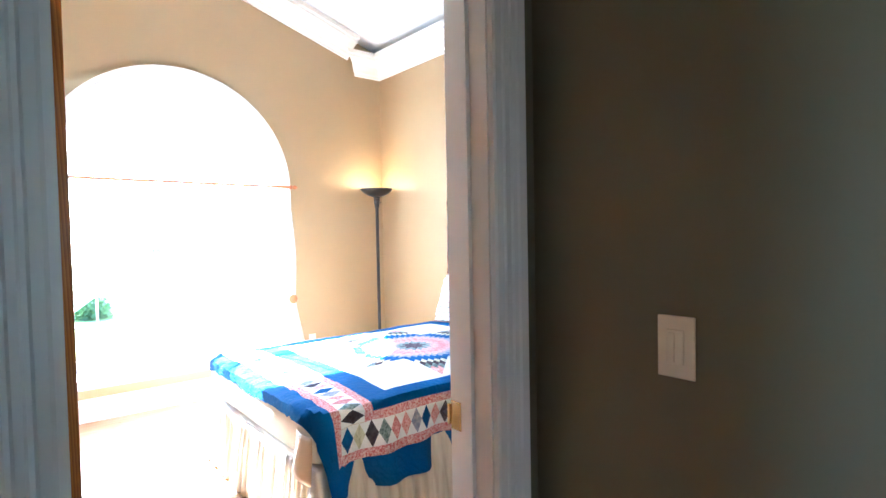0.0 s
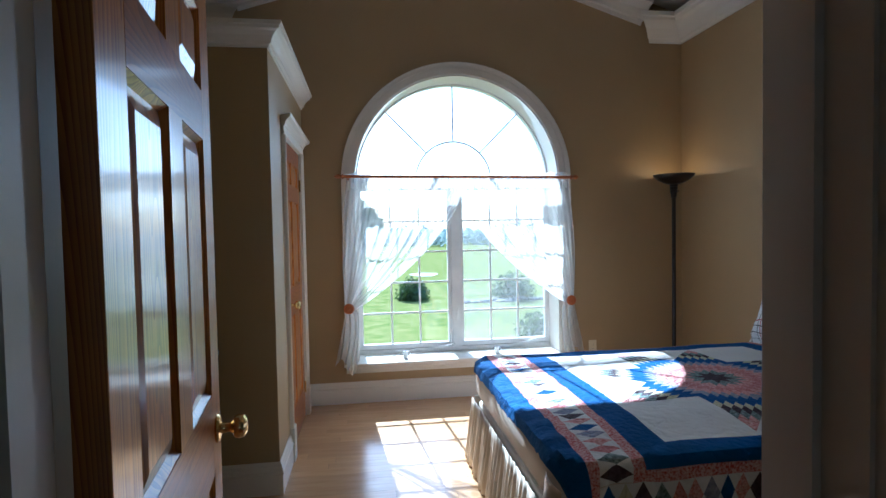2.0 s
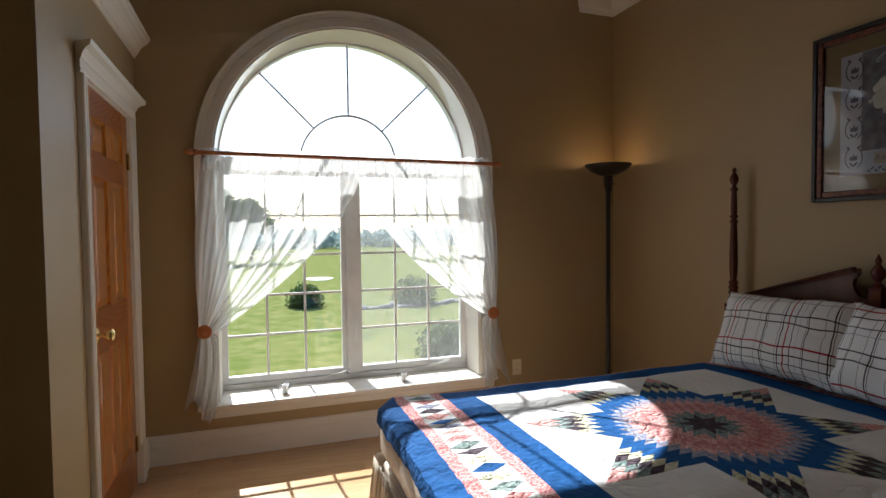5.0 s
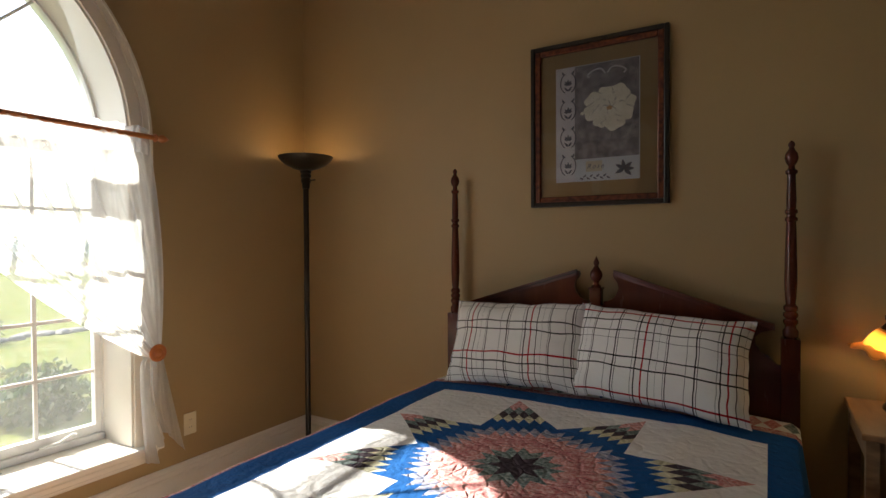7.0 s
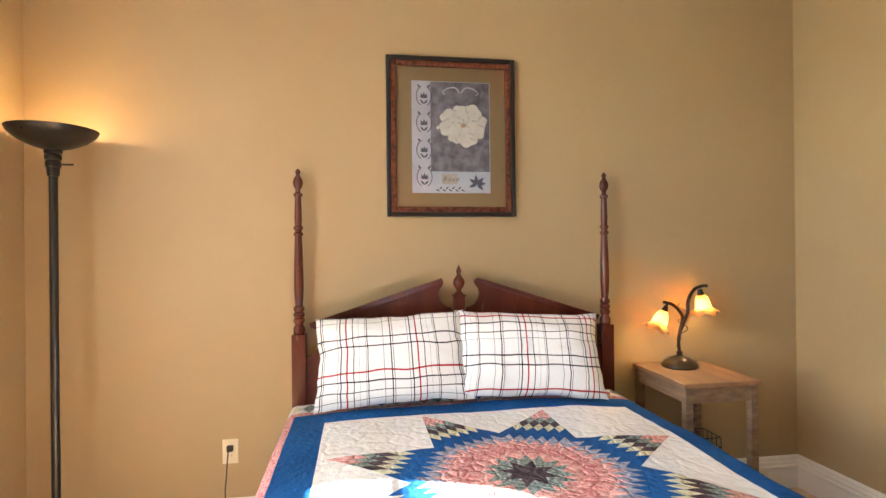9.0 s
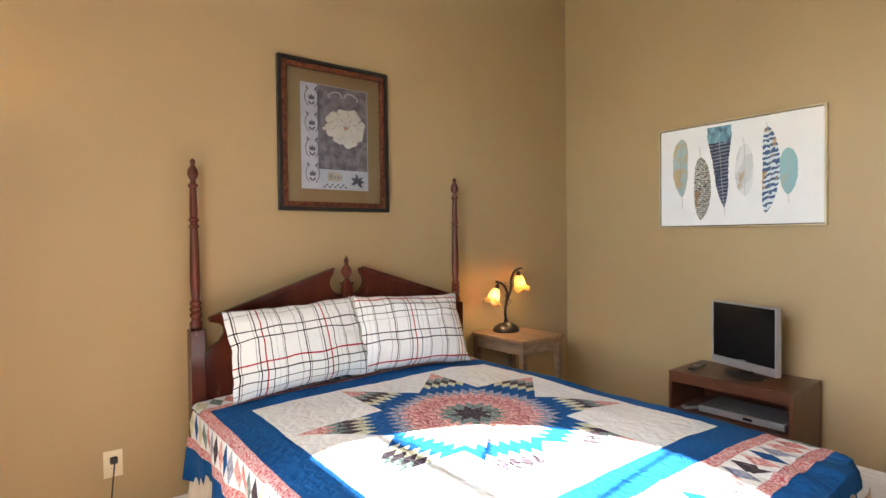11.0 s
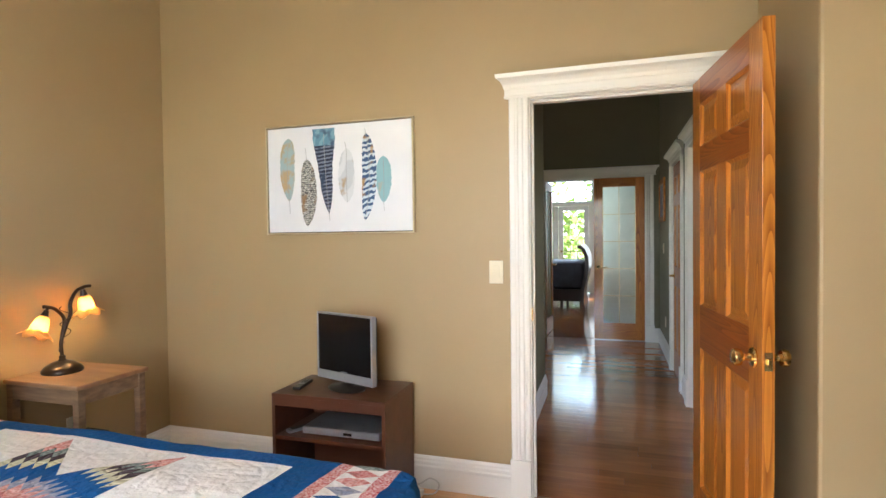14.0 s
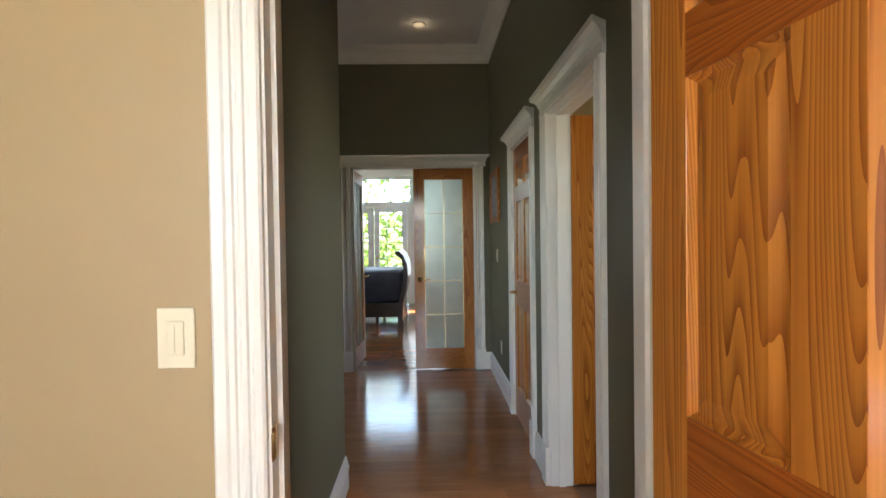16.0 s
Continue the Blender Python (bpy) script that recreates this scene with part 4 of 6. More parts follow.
# star: eight large diamonds of rows of small ones
RT, NS = 0.63 / math.cos(radians(22.5)), 7
RING = [5, 4, 2, 3, 2, 7, 1, 1, 6, 5, 4, 2, 2]
side = RT / (2 * math.cos(radians(22.5)))
star = Cloth()
for k in range(8):
    a0 = radians(45 * k)
    e1, e2 = Vector((math.cos(a0), math.sin(a0))) * side / NS, Vector((math.cos(a0 + math.pi / 4), math.sin(a0 + math.pi / 4))) * side / NS
    for i in range(NS):
        for j in range(NS):
            c = [e1 * i + e2 * j, e1 * (i + 1) + e2 * j, e1 * (i + 1) + e2 * (j + 1), e1 * i + e2 * (j + 1)]
            star.patch([(QX + p.x, QY + p.y) for p in c], RING[i + j], 0.004)
star.finish("star_patchwork", quilt, 0.05, "eight-point star of rose, blue, sage and plum diamonds", False)
# white field round the star: corner kites and side triangles
F = 0.66
fld = Cloth()
tips = [(math.cos(radians(22.5 + 45 * k)) * RT, math.sin(radians(22.5 + 45 * k)) * RT) for k in range(8)]
vall = [(math.cos(radians(45 * k)) * side, math.sin(radians(45 * k)) * side) for k in range(8)]
for k in range(8):
    (x0, y0), (x1, y1), (xv, yv) = tips[k - 1], tips[k], vall[k]
    if k % 2 == 0:
        o = F / 0.63
        q = [(x0, y0), (x0 * o if abs(x0) > 0.5 else x0, y0 * o if abs(y0) > 0.5 else y0), (x1 * o if abs(x1) > 0.5 else x1, y1 * o if abs(y1) > 0.5 else y1), (x1, y1), (xv, yv)]
    else:
        sx, sy = math.copysign(F, xv), math.copysign(F, yv)
        q = [(x0, y0), (sx, y0) if abs(x0) > 0.5 else (x0, sy), (sx, sy), (sx, y1) if abs(x1) > 0.5 else (x1, sy), (x1, y1), (xv, yv)]
    fld.patch([(QX + x, QY + y) for x, y in q], 0)
fld.finish("white_field", quilt, 0.035, "white quilted field")


def frame_band(cl, i, o, mat):
    for pts in (((-o, -o), (-i, -i), (-i, i), (-o, o)), ((i, -i), (o, -o), (o, o), (i, i)), ((-o, -o), (o, -o), (i, -i), (-i, -i)), ((-i, i), (i, i), (o, o), (-o, o))):
        q = [(QX + x, QY + y) for x, y in pts]
        if all(x > EDGE_E for x, _ in q):
            continue
        cl.patch([(min(x, EDGE_E), y) for x, y in q], mat)


W1, W2, W3, W4, W5 = 0.66, 0.795, 0.84, 0.965, 1.01
W6 = 1.155
for nm, i, o, mat, st in (("inner_border", W1, W2, 1, 0.03), ("floral_strip", W2, W3, 8, 0.03), ("floral_strip", W4, W5, 8, 0.03), ("outer_border", W5, W6, 1, 0.03)):
    cl = Cloth()
    frame_band(cl, i, o, mat)
    cl.finish(nm, quilt, st)
cl = Cloth()
rnd = random.Random(5)
order = [1, 6, 5, 4, 3, 2, 7, 1, 2, 5, 7, 3, 4, 6]
pitch = 2 * W4 / 30
for sgn, ax in ((-1, 0), (1, 0), (-1, 1), (1, 1)):
    for k in range(2, 28) if ax == 0 else range(0, 30):
        a, b = -W4 + pitch * k, -W4 + pitch * (k + 1)
        lo, mid, hi = W3, (W3 + W4) / 2, W4
        quad = [(a, mid), ((a + b) / 2, lo), (b, mid), ((a + b) / 2, hi)]
        tri = [[(a, lo), ((a + b) / 2, lo), (a, mid)], [((a + b) / 2, lo), (b, lo), (b, mid)], [(a, mid), ((a + b) / 2, hi), (a, hi)], [(b, mid), (b, hi), ((a + b) / 2, hi)]]
        for pts, mat in [(quad, order[k % len(order)])] + [(t, 0) for t in tri]:
            q = [(QX + sgn * y, QY + x) if ax == 0 else (QX + x, QY + sgn * y) for x, y in pts]
            if min(x for x, _ in q) > EDGE_E - 0.05:
                continue
            cl.patch([(min(x, EDGE_E), y) for x, y in q], mat)
cl.finish("diamond_band", quilt, 0.05, "white band of small print diamonds")

# ---- pillows ----


def pillow(name, label, w, h, t, m, seed):
    bm = bmesh.new()
    n = 26
    uvl = bm.loops.layers.uv.new("cloth")
    top, at_uv = {}, {}
    for sgn in (1, -1):
        for i in range(n + 1):
            for j in range(n + 1):
                u, v = 2 * i / n - 1, 2 * j / n - 1
                edge = i in (0, n) or j in (0, n)
                if sgn < 0 and edge:
                    top[(sgn, i, j)] = top[(1, i, j)]
                    continue
                puff = (max(0, 1 - abs(u) ** 3.2) ** 0.55) * (max(0, 1 - abs(v) ** 2.8) ** 0.55)
                pull = 1 - 0.06 * (1 - abs(u) ** 2) * abs(v) ** 3
                pull2 = 1 - 0.05 * (1 - abs(v) ** 2) * abs(u) ** 3
                wr = 0.012 * noise.noise((u * 3 + seed, v * 3, sgn)) + 0.006 * noise.noise((u * 8 + seed, v * 5, sgn)) + 0.006 * abs(u * v) * math.sin(9 * (abs(u) - abs(v)) + 3 * noise.noise((u * 3, v * 3, seed)))
                tuck = 1 + 0.012 * (u * v) ** 6
                vert = bm.verts.new((u * w / 2 * pull2 * tuck * (1 - 0.02 * v) + 0.008 * noise.noise((v * 4, seed, 7.3)) * abs(u), sgn * (puff * t / 2 + (wr if not edge else 0)), v * h / 2 * pull * tuck + 0.009 * noise.noise((u * 3, seed, v * 3)) - (0.004 * u * u if v > 0 else 0) * v))
                top[(sgn, i, j)] = vert
                at_uv[vert] = (u * w / 2 + seed * 0.11, v * h / 2 + seed * 0.07)
    for sgn in (1, -1):
        for i in range(n):
            for j in range(n):
                f = bm.faces.new([top[(sgn, i, j)], top[(sgn, i + 1, j)], top[(sgn, i + 1, j + 1)], top[(sgn, i, j + 1)]])
                for lp in f.loops:
                    lp[uvl].uv = at_uv[lp.vert]
    root = part(name, bm, PLAID, smooth=True)
    root.matrix_basis = m
    return tagged(root, label, "pillow", group="pillows on the bed")


pillow("pillow", "white plaid pillow with red and black lines, by the window", 0.69, 0.41, 0.19, pose(3.342, 3.395, 0.858, 21, 2, 91), 1.0)
pillow("pillow", "white plaid pillow with red and black lines, by the nightstand", 0.70, 0.405, 0.19, pose(3.328, 2.765, 0.855, 22, -2.5, 87), 2.6)

# ---- floor lamp ----
LX, LY = 3.375, 4.80
fl = thing("floor_lamp", "black torchiere floor lamp, lit, in the corner", "floor lamp", pose(LX, LY, 0))
part("base", lathe([(0, 0), (0.135, 0), (0.137, 0.008), (0.13, 0.016), (0.05, 0.026), (0.03, 0.035), (0.022, 0.05), (0, 0.05)], 36), BLACK, fl, smooth=True)
part("pole", lathe([(0, 0.05), (0.0165, 0.05), (0.0165, 1.673), (0, 1.673)], 20), BLACK, fl, smooth=True)
part("neck", lathe([(0, 1.668), (0.021, 1.668), (0.023, 1.683), (0.024, 1.703), (0.029, 1.708), (0.029, 1.728), (0.024, 1.733), (0.031, 1.738), (0.032, 1.753), (0.026, 1.759), (0.033, 1.763), (0.033, 1.777), (0.02, 1.783), (0, 1.783)], 24), BLACK, fl, smooth=True)
part("switch_stem", tube([(0, -0.02, 1.718), (0, -0.075, 1.718), (0, -0.077, 1.718)], 0.004, 8), BLACK, fl, smooth=True)
part("shade", lathe([(0.016, 1.781), (0.039, 1.781), (0.079, 1.793), (0.123, 1.815), (0.156, 1.845), (0.166, 1.863), (0.163, 1.864), (0.150, 1.847), (0.118, 1.821), (0.077, 1.800), (0.035, 1.789), (0.016, 1.789)], 48), BLACK, fl, "wide black metal uplight bowl", True)
part("bulb", lathe([(0, 1.798), (0.03, 1.803), (0.034, 1.821), (0.02, 1.838), (0, 1.841)], 16), glow("lamp_bulb", (1.0, 0.62, 0.28), 1.5), fl, smooth=True)
bulb("torchiere_light", (LX, LY, 1.858), 0.48, (1.0, 0.62, 0.29), 0.05)

# ---- nightstand and lamp ----
ns = thing("nightstand", "worn oak nightstand with a weathered drawer and low shelf", "nightstand", pose(3.12, 1.745, 0))
D, Wd, Hh = 0.45, 0.36, 0.735
part("tabletop", boxes((-0.012, D + 0.005, -0.012, Wd + 0.012, Hh - 0.022, Hh), bevel=0.005), STAND, ns)
for x in (0.0, D - 0.036):
    for y in (0.0, Wd - 0.036):
        part("leg", boxes((x, x + 0.036, y, y + 0.036, 0, Hh - 0.022), bevel=0.002), STAND_RAW, ns)
for r in ((0.036, D - 0.036, 0.006, 0.024, Hh - 0.094, Hh - 0.022), (0.006, 0.024, 0.036, Wd - 0.036, Hh - 0.094, Hh - 0.022), (D - 0.024, D - 0.006, 0.036, Wd - 0.036, Hh - 0.094, Hh - 0.022)):
    part("apron", boxes(r, bevel=0.001), STAND_RAW, ns)
part("drawer", boxes((0.037, D - 0.037, Wd - 0.022, Wd - 0.002, Hh - 0.092, Hh - 0.026), bevel=0.002), STAND_RAW, ns, "weathered drawer front")
part("shelf", boxes((0.02, D - 0.02, 0.01, Wd - 0.01, 0.287, 0.305), bevel=0.002), STAND, ns)

tl = thing("table_lamp", "bronze twin-arm lamp with amber tulip shades, lit", "table lamp", pose(3.44, 1.93, Hh))
part("base", lathe([(0, 0), (0.086, 0), (0.09, 0.006), (0.088, 0.016), (0.075, 0.032), (0.045, 0.05), (0.018, 0.058), (0.013, 0.068), (0.016, 0.074), (0.012, 0.082), (0, 0.082)], 36), BRONZE, tl, smooth=True)


def smooth_path(pts, n=8):
    """Points along a smooth curve through pts."""
    pts = [Vector(p) for p in pts]
    out = []
    for i in range(len(pts) - 1):
        p0, p1, p2, p3 = pts[max(i - 1, 0)], pts[i], pts[i + 1], pts[min(i + 2, len(pts) - 1)]
        for k in range(n):
            t = k / n
            out.append(0.5 * (2 * p1 + (p2 - p0) * t + (2 * p0 - 5 * p1 + 4 * p2 - p3) * t * t + (3 * p1 - p0 - 3 * p2 + p3) * t ** 3))
    return out + [pts[-1]]


part("arm", tube(smooth_path([(0, 0, 0.075), (0, 0.004, 0.15), (0, -0.022, 0.22), (0, -0.048, 0.28), (0, -0.05, 0.335), (0, -0.08, 0.389), (0, -0.122, 0.409), (0, -0.158, 0.411)]), 0.0085), BRONZE, tl, smooth=True)
part("arm", tube(smooth_path([(0.006, 0.004, 0.1), (0.008, -0.008, 0.18), (0.006, -0.02, 0.24), (0.004, -0.01, 0.275), (0, 0.03, 0.315), (0, 0.07, 0.33), (0, 0.085, 0.332)]), 0.0085), BRONZE, tl, smooth=True)
part("vine", tube(smooth_path([(0.012 * math.cos(a) + 0.0, -0.02 + 0.026 * math.sin(a), 0.14 + 0.0125 * a) for a in [q * 0.7 for q in range(22)]], 3), 0.002, 6), BRONZE, tl, smooth=True)
AMBER = bpy.data.materials.new("amber_glass")
AMBER.use_nodes = True
_nt = AMBER.node_tree
_tl, _df, _mx = (_nt.nodes.new(k) for k in ("ShaderNodeBsdfTranslucent", "ShaderNodeBsdfPrincipled", "ShaderNodeMixShader"))
_nt.nodes.remove(_nt.nodes["Principled BSDF"])
_tl.inputs[0].default_value = (0.98, 0.66, 0.27, 1)
_df.inputs["Base Color"].default_value, _df.inputs["Roughness"].default_value = (0.80, 0.52, 0.22, 1), 0.25
_mx.inputs[0].default_value = 0.35
_nt.links.new(_tl.outputs[0], _mx.inputs[1]), _nt.links.new(_df.outputs[0], _mx.inputs[2])
_nt.links.new(_mx.outputs[0], _nt.nodes["Material Output"].inputs[0])


def tulip(parent, m):
    sh = bmesh.new()
    seg, rows = 36, []
    for r, z in ((0.017, 0.0), (0.024, -0.012), (0.03, -0.03), (0.034, -0.05), (0.036, -0.072), (0.056, -0.09), (0.068, -0.098)):
        k = max(0, (-z - 0.05) / 0.048)
        rows.append([sh.verts.new((r * (1 + 0.1 * k * math.cos(6 * a)) * math.cos(a), r * (1 + 0.1 * k * math.cos(6 * a)) * math.sin(a), z - 0.008 * k * math.cos(6 * a))) for a in [2 * math.pi * i / seg for i in range(seg)]])
    for r0, r1 in zip(rows, rows[1:]):
        for i in range(seg):
            sh.faces.new((r0[i], r0[(i + 1) % seg], r1[(i + 1) % seg], r1[i]))
    s = part("shade", sh, AMBER, parent, "amber glass tulip shade", True, at=m)
    s.modifiers.new("thick", "SOLIDIFY").thickness = 0.002
    part("cap", lathe([(0, 0.03), (0.011, 0.03), (0.013, 0.02), (0.017, 0.004), (0.021, -0.012), (0.02, -0.014), (0, -0.014)], 20), BRONZE, s, smooth=True)
    part("ball", lathe([(0, 0.03), (0.007, 0.033), (0.008, 0.04), (0.006, 0.046), (0, 0.048)], 12), BRONZE, s, smooth=True)


tulip(tl, pose(0, -0.122, 0.366, -12))
tulip(tl, pose(0, 0.083, 0.285, 26))
bulb("tulip_light", (3.44, 1.93 - 0.134, Hh + 0.312), 0.17, (1.0, 0.70, 0.36), 0.012)
bulb("tulip_light", (3.44, 1.93 + 0.107, Hh + 0.235), 0.17, (1.0, 0.70, 0.36), 0.012)
# wire basket with cord on the shelf
wb = thing("wire_basket", "black wire basket with coiled cord under the nightstand", "basket", pose(3.39, 1.85, 0.305))
for z in (0.004, 0.05, 0.1):
    part("hoop", tube([(-0.07, -0.06, z), (0.07, -0.06, z), (0.07, 0.06, z), (-0.07, 0.06, z), (-0.07, -0.06, z)], 0.0025, 6), CORD, wb)
for x in (-0.07, -0.035, 0, 0.035, 0.07):
    for y in (-0.06, 0.06):
        part("wire", tube([(x, y, 0.002), (x, y, 0.1)], 0.002, 6), CORD, wb)
part("coil", tube([(0.045 * math.cos(a) * (1 - a * 0.01), 0.04 * math.sin(a), 0.012 + a * 0.0022) for a in [q * 0.5 for q in range(56)]], 0.005, 6), CORD, wb, smooth=True)
tagged(part("lamp_cord", tube(smooth_path([(3.572, 1.775, 0.41), (3.545, 1.78, 0.43), (3.53, 1.80, 0.40), (3.50, 1.82, 0.37), (3.44, 1.84, 0.40), (3.40, 1.85, 0.37)]), 0.0035, 6), CORD, smooth=True), "black lamp cord plugged in behind the nightstand", "cord")


# ---- outlets and switches ----
def outlet(m, label):
    o = thing("outlet", label, "outlet", m)
    part("plate", boxes((-0.036, 0.036, -0.005, 0, -0.058, 0.058), bevel=0.002), PLATE, o)
    for z in (-0.02, 0.02):
        s = part("socket", lathe([(0, 0), (0.0165, 0), (0.0165, 0.0015), (0, 0.0015)], 20), PLATE, o, at=pose(0, -0.005, z, 90))
        part("slot", boxes((-0.007, -0.005, -0.001, 0.005, 0.0012, 0.002), (0.005, 0.007, -0.001, 0.005, 0.0012, 0.002)), CORD, s)


outlet(pose(2.735, NY, 0.37), "almond wall outlet below the curtain")
outlet(pose(EX, 4.155, 0.40, 0, 0, -90), "almond wall outlet beside the bed")
outlet(pose(EX, 1.77, 0.39, 0, 0, -90), "almond wall outlet behind the nightstand")
pl = thing("plug_cord", "black plug and cord hanging from the bedside outlet", "cord")
part("plug", boxes((EX - 0.03, EX - 0.0075, 4.14, 4.168, 0.405, 0.432), bevel=0.004), CORD, pl)
part("cord", tube(smooth_path([(EX - 0.03, 4.155, 0.417), (EX - 0.05, 4.156, 0.40), (EX - 0.045, 4.165, 0.30), (EX - 0.035, 4.17, 0.18), (EX - 0.03, 4.12, 0.03), (EX - 0.05, 4.0, 0.006)]), 0.003, 6), CORD, pl, smooth=True)


def switch(m, label):
    o = thing("light_switch", label, "light switch", m)
    part("plate", boxes((-0.037, 0.037, -0.006, 0, -0.06, 0.06), bevel=0.0025), PLATE, o)
    part("rocker", boxes((-0.017, 0.017, -0.0105, -0.005, -0.034, 0.034), bevel=0.002), PLATE, o)
    part("dimmer", boxes((-0.0135, -0.0, -0.0125, -0.009, -0.028, 0.028), bevel=0.001), PLATE, o)


switch(pose(1.427, SY, 1.19, 0, 0, 180), "almond rocker light switch beside the doorway")
switch(pose(HX1, 0.632, 1.191, 0, 0, -90), "almond rocker light switch on the hall wall")
switch(pose(HX0, -2.86, 1.21, 0, 0, 90), "pale light switch at the end of the hall")
outlet(pose(HX0, -2.65, 0.38, 0, 0, 90), "pale outlet low on the hall wall")
# ---- pictures ----
COPPER = material("mottled_copper_frame", (0.20, 0.062, 0.028), 0.35, 0.3, second=(0.06, 0.017, 0.011), scale=45, detail=8)
MATBOARD = material("tan_matboard", (0.36, 0.26, 0.12), 0.7, second=(0.34, 0.245, 0.112))
P_LILAC = material("print_pale_lilac", (0.72, 0.73, 0.78), 0.6, second=(0.60, 0.61, 0.68), scale=9)
P_SLATE = material("print_slate_wash", (0.16, 0.155, 0.185), 0.6, second=(0.34, 0.33, 0.37), scale=26, detail=8)
P_BLUE = material("print_pale_blue", (0.66, 0.72, 0.77), 0.6, second=(0.58, 0.64, 0.71), scale=9)
P_INK = material("print_ink_grey", (0.13, 0.14, 0.20), 0.6)
P_PETAL = material("print_white_petal", (0.90, 0.89, 0.80), 0.6, second=(0.80, 0.79, 0.69), scale=24)
P_SHADE = material("print_petal_shadow", (0.56, 0.55, 0.50), 0.6, second=(0.42, 0.42, 0.40), scale=40)
P_HEART = material("print_peach", (0.62, 0.40, 0.22), 0.6)
P_CREAM = material("print_cream_label", (0.62, 0.58, 0.46), 0.6)
CHAMPAGNE = material("champagne_metal", (0.62, 0.52, 0.34), 0.35, 0.6)
CANVAS = material("white_canvas", (0.78, 0.78, 0.79), 0.8, second=(0.75, 0.75, 0.765), bump=0.15, bump_scale=300)


def four_bars(w, h, t, y0, y1, bevel=0.002):
    """A mitred-looking rectangle of bars, outer size w by h."""
    return [boxes((-w / 2, -w / 2 + t, y0, y1, -h / 2, h / 2), bevel=bevel), boxes((w / 2 - t, w / 2, y0, y1, -h / 2, h / 2), bevel=bevel),
            boxes((-w / 2 + t, w / 2 - t, y0, y1, -h / 2, -h / 2 + t), bevel=bevel), boxes((-w / 2 + t, w / 2 - t, y0, y1, h / 2 - t, h / 2), bevel=bevel)]


def blob(cx, cz, rx, rz, wav=0.0, lobes=5, ph=0.0, n=28):
    return [(cx + rx * (1 + wav * math.sin(lobes * a + ph)) * math.cos(a), cz + rz * (1 + wav * math.sin(lobes * a + ph)) * math.sin(a)) for a in [2 * math.pi * i / n for i in range(n)]]


def leaf(cx, cz, length, width, ang, n=8):
    c, s = math.cos(radians(ang)), math.sin(radians(ang))
    up = [(length * i / n, width / 2 * math.sin(math.pi * (i / n) ** 0.8)) for i in range(n + 1)]
    pts = up + [(x, -y) for x, y in reversed(up[1:-1])]
    return [(cx + x * c - y * s, cz + x * s + y * c) for x, y in pts]


fp = thing("flower_picture", "framed print of a white rose with a wide tan mat", "picture", pose(EX, 3.078, 1.911, 0, 0, -90))
for bm in four_bars(0.655, 0.80, 0.022, -0.032, -0.002, 0.004):
    part("outer_frame", bm, BLACK, fp, "black outer moulding")
for bm in four_bars(0.611, 0.756, 0.028, -0.026, -0.002, 0.005):
    part("inner_frame", bm, COPPER, fp, "mottled copper inner moulding")
part("mat", boxes((-0.28, 0.28, -0.010, -0.003, -0.352, 0.352)), MATBOARD, fp, "tan matboard")
pr = part("print", boxes((-0.2, 0.2, -0.0115, -0.0101, -0.281, 0.281)), P_BLUE, fp, "botanical print")
part("border_strip", boxes((-0.2, -0.105, -0.0123, -0.0116, -0.281, 0.281)), P_LILAC, pr)
part("panel", boxes((-0.1049, 0.196, -0.0124, -0.0116, -0.172, 0.278)), P_SLATE, pr)


def ink(name, outline, mat, lvl):
    part(name, plate(outline, 0.0004, to=Matrix.Translation((0, -0.0125 - 0.0005 * lvl, 0))), mat, pr)


for k, z in enumerate((0.215, 0.08, -0.055, -0.19)):
    for an, ln in ((90, 0.03), (50, 0.028), (130, 0.028), (20, 0.022), (160, 0.022)):
        ink("ornament", leaf(-0.138, z - 0.02, ln, 0.011, an), P_INK, 0)
    for s in (-1, 1):
        arc = [(-0.138 + s * 0.038 * math.cos(a), z - 0.01 + 0.05 * math.sin(a)) for a in [radians(-65 + 11 * i) for i in range(13)]]
        part("scroll", tube([(x, -0.0122, zz) for x, zz in arc], 0.0025, 5), P_INK, pr)
        ink("ornament", leaf(-0.138, z - 0.05, 0.03, 0.01, 90 + s * 42), P_INK, 0)
        ink("ornament", leaf(-0.138 + s * 0.02, z + 0.03, 0.022, 0.01, 90 - s * 30), P_INK, 0)
FCX, FCZ = 0.062, 0.058
# open petals round the edge, then a second and a third ruffled ring, each with its shaded rim
lvl = 0.2
for ring, (count, reach, size, turn) in enumerate(((8, 0.068, 0.047, 0.25), (6, 0.043, 0.038, 0.75), (5, 0.021, 0.024, 0.1))):
    for i in range(count):
        a = turn + 2 * math.pi * i / count
        k = 1 + 0.16 * math.sin(2.3 * i + ring)
        px, pz = FCX + 1.08 * reach * math.cos(a), FCZ + 0.92 * reach * math.sin(a) + 0.006
        ink("petal_shadow", blob(px, pz, size * k * 1.05, size * k * 0.95, 0.09, 5, 1.7 * i), P_SHADE, lvl)
        ink("petal", blob(px + 0.0045 * math.cos(a), pz + 0.0045 * math.sin(a), size * k * 0.97, size * k * 0.86, 0.09, 5, 1.7 * i), P_PETAL, lvl + 0.06)
        lvl += 0.13
ink("heart", blob(FCX, FCZ + 0.002, 0.013, 0.010, 0.15, 5), P_HEART, lvl + 0.1)
ink("bud", blob(-0.068, 0.048, 0.009, 0.009), P_PETAL, 1)
part("stem", tube([(FCX - 0.055, -0.0126, -0.06), (FCX - 0.06, -0.0126, -0.15)], 0.0015, 5), P_INK, pr)
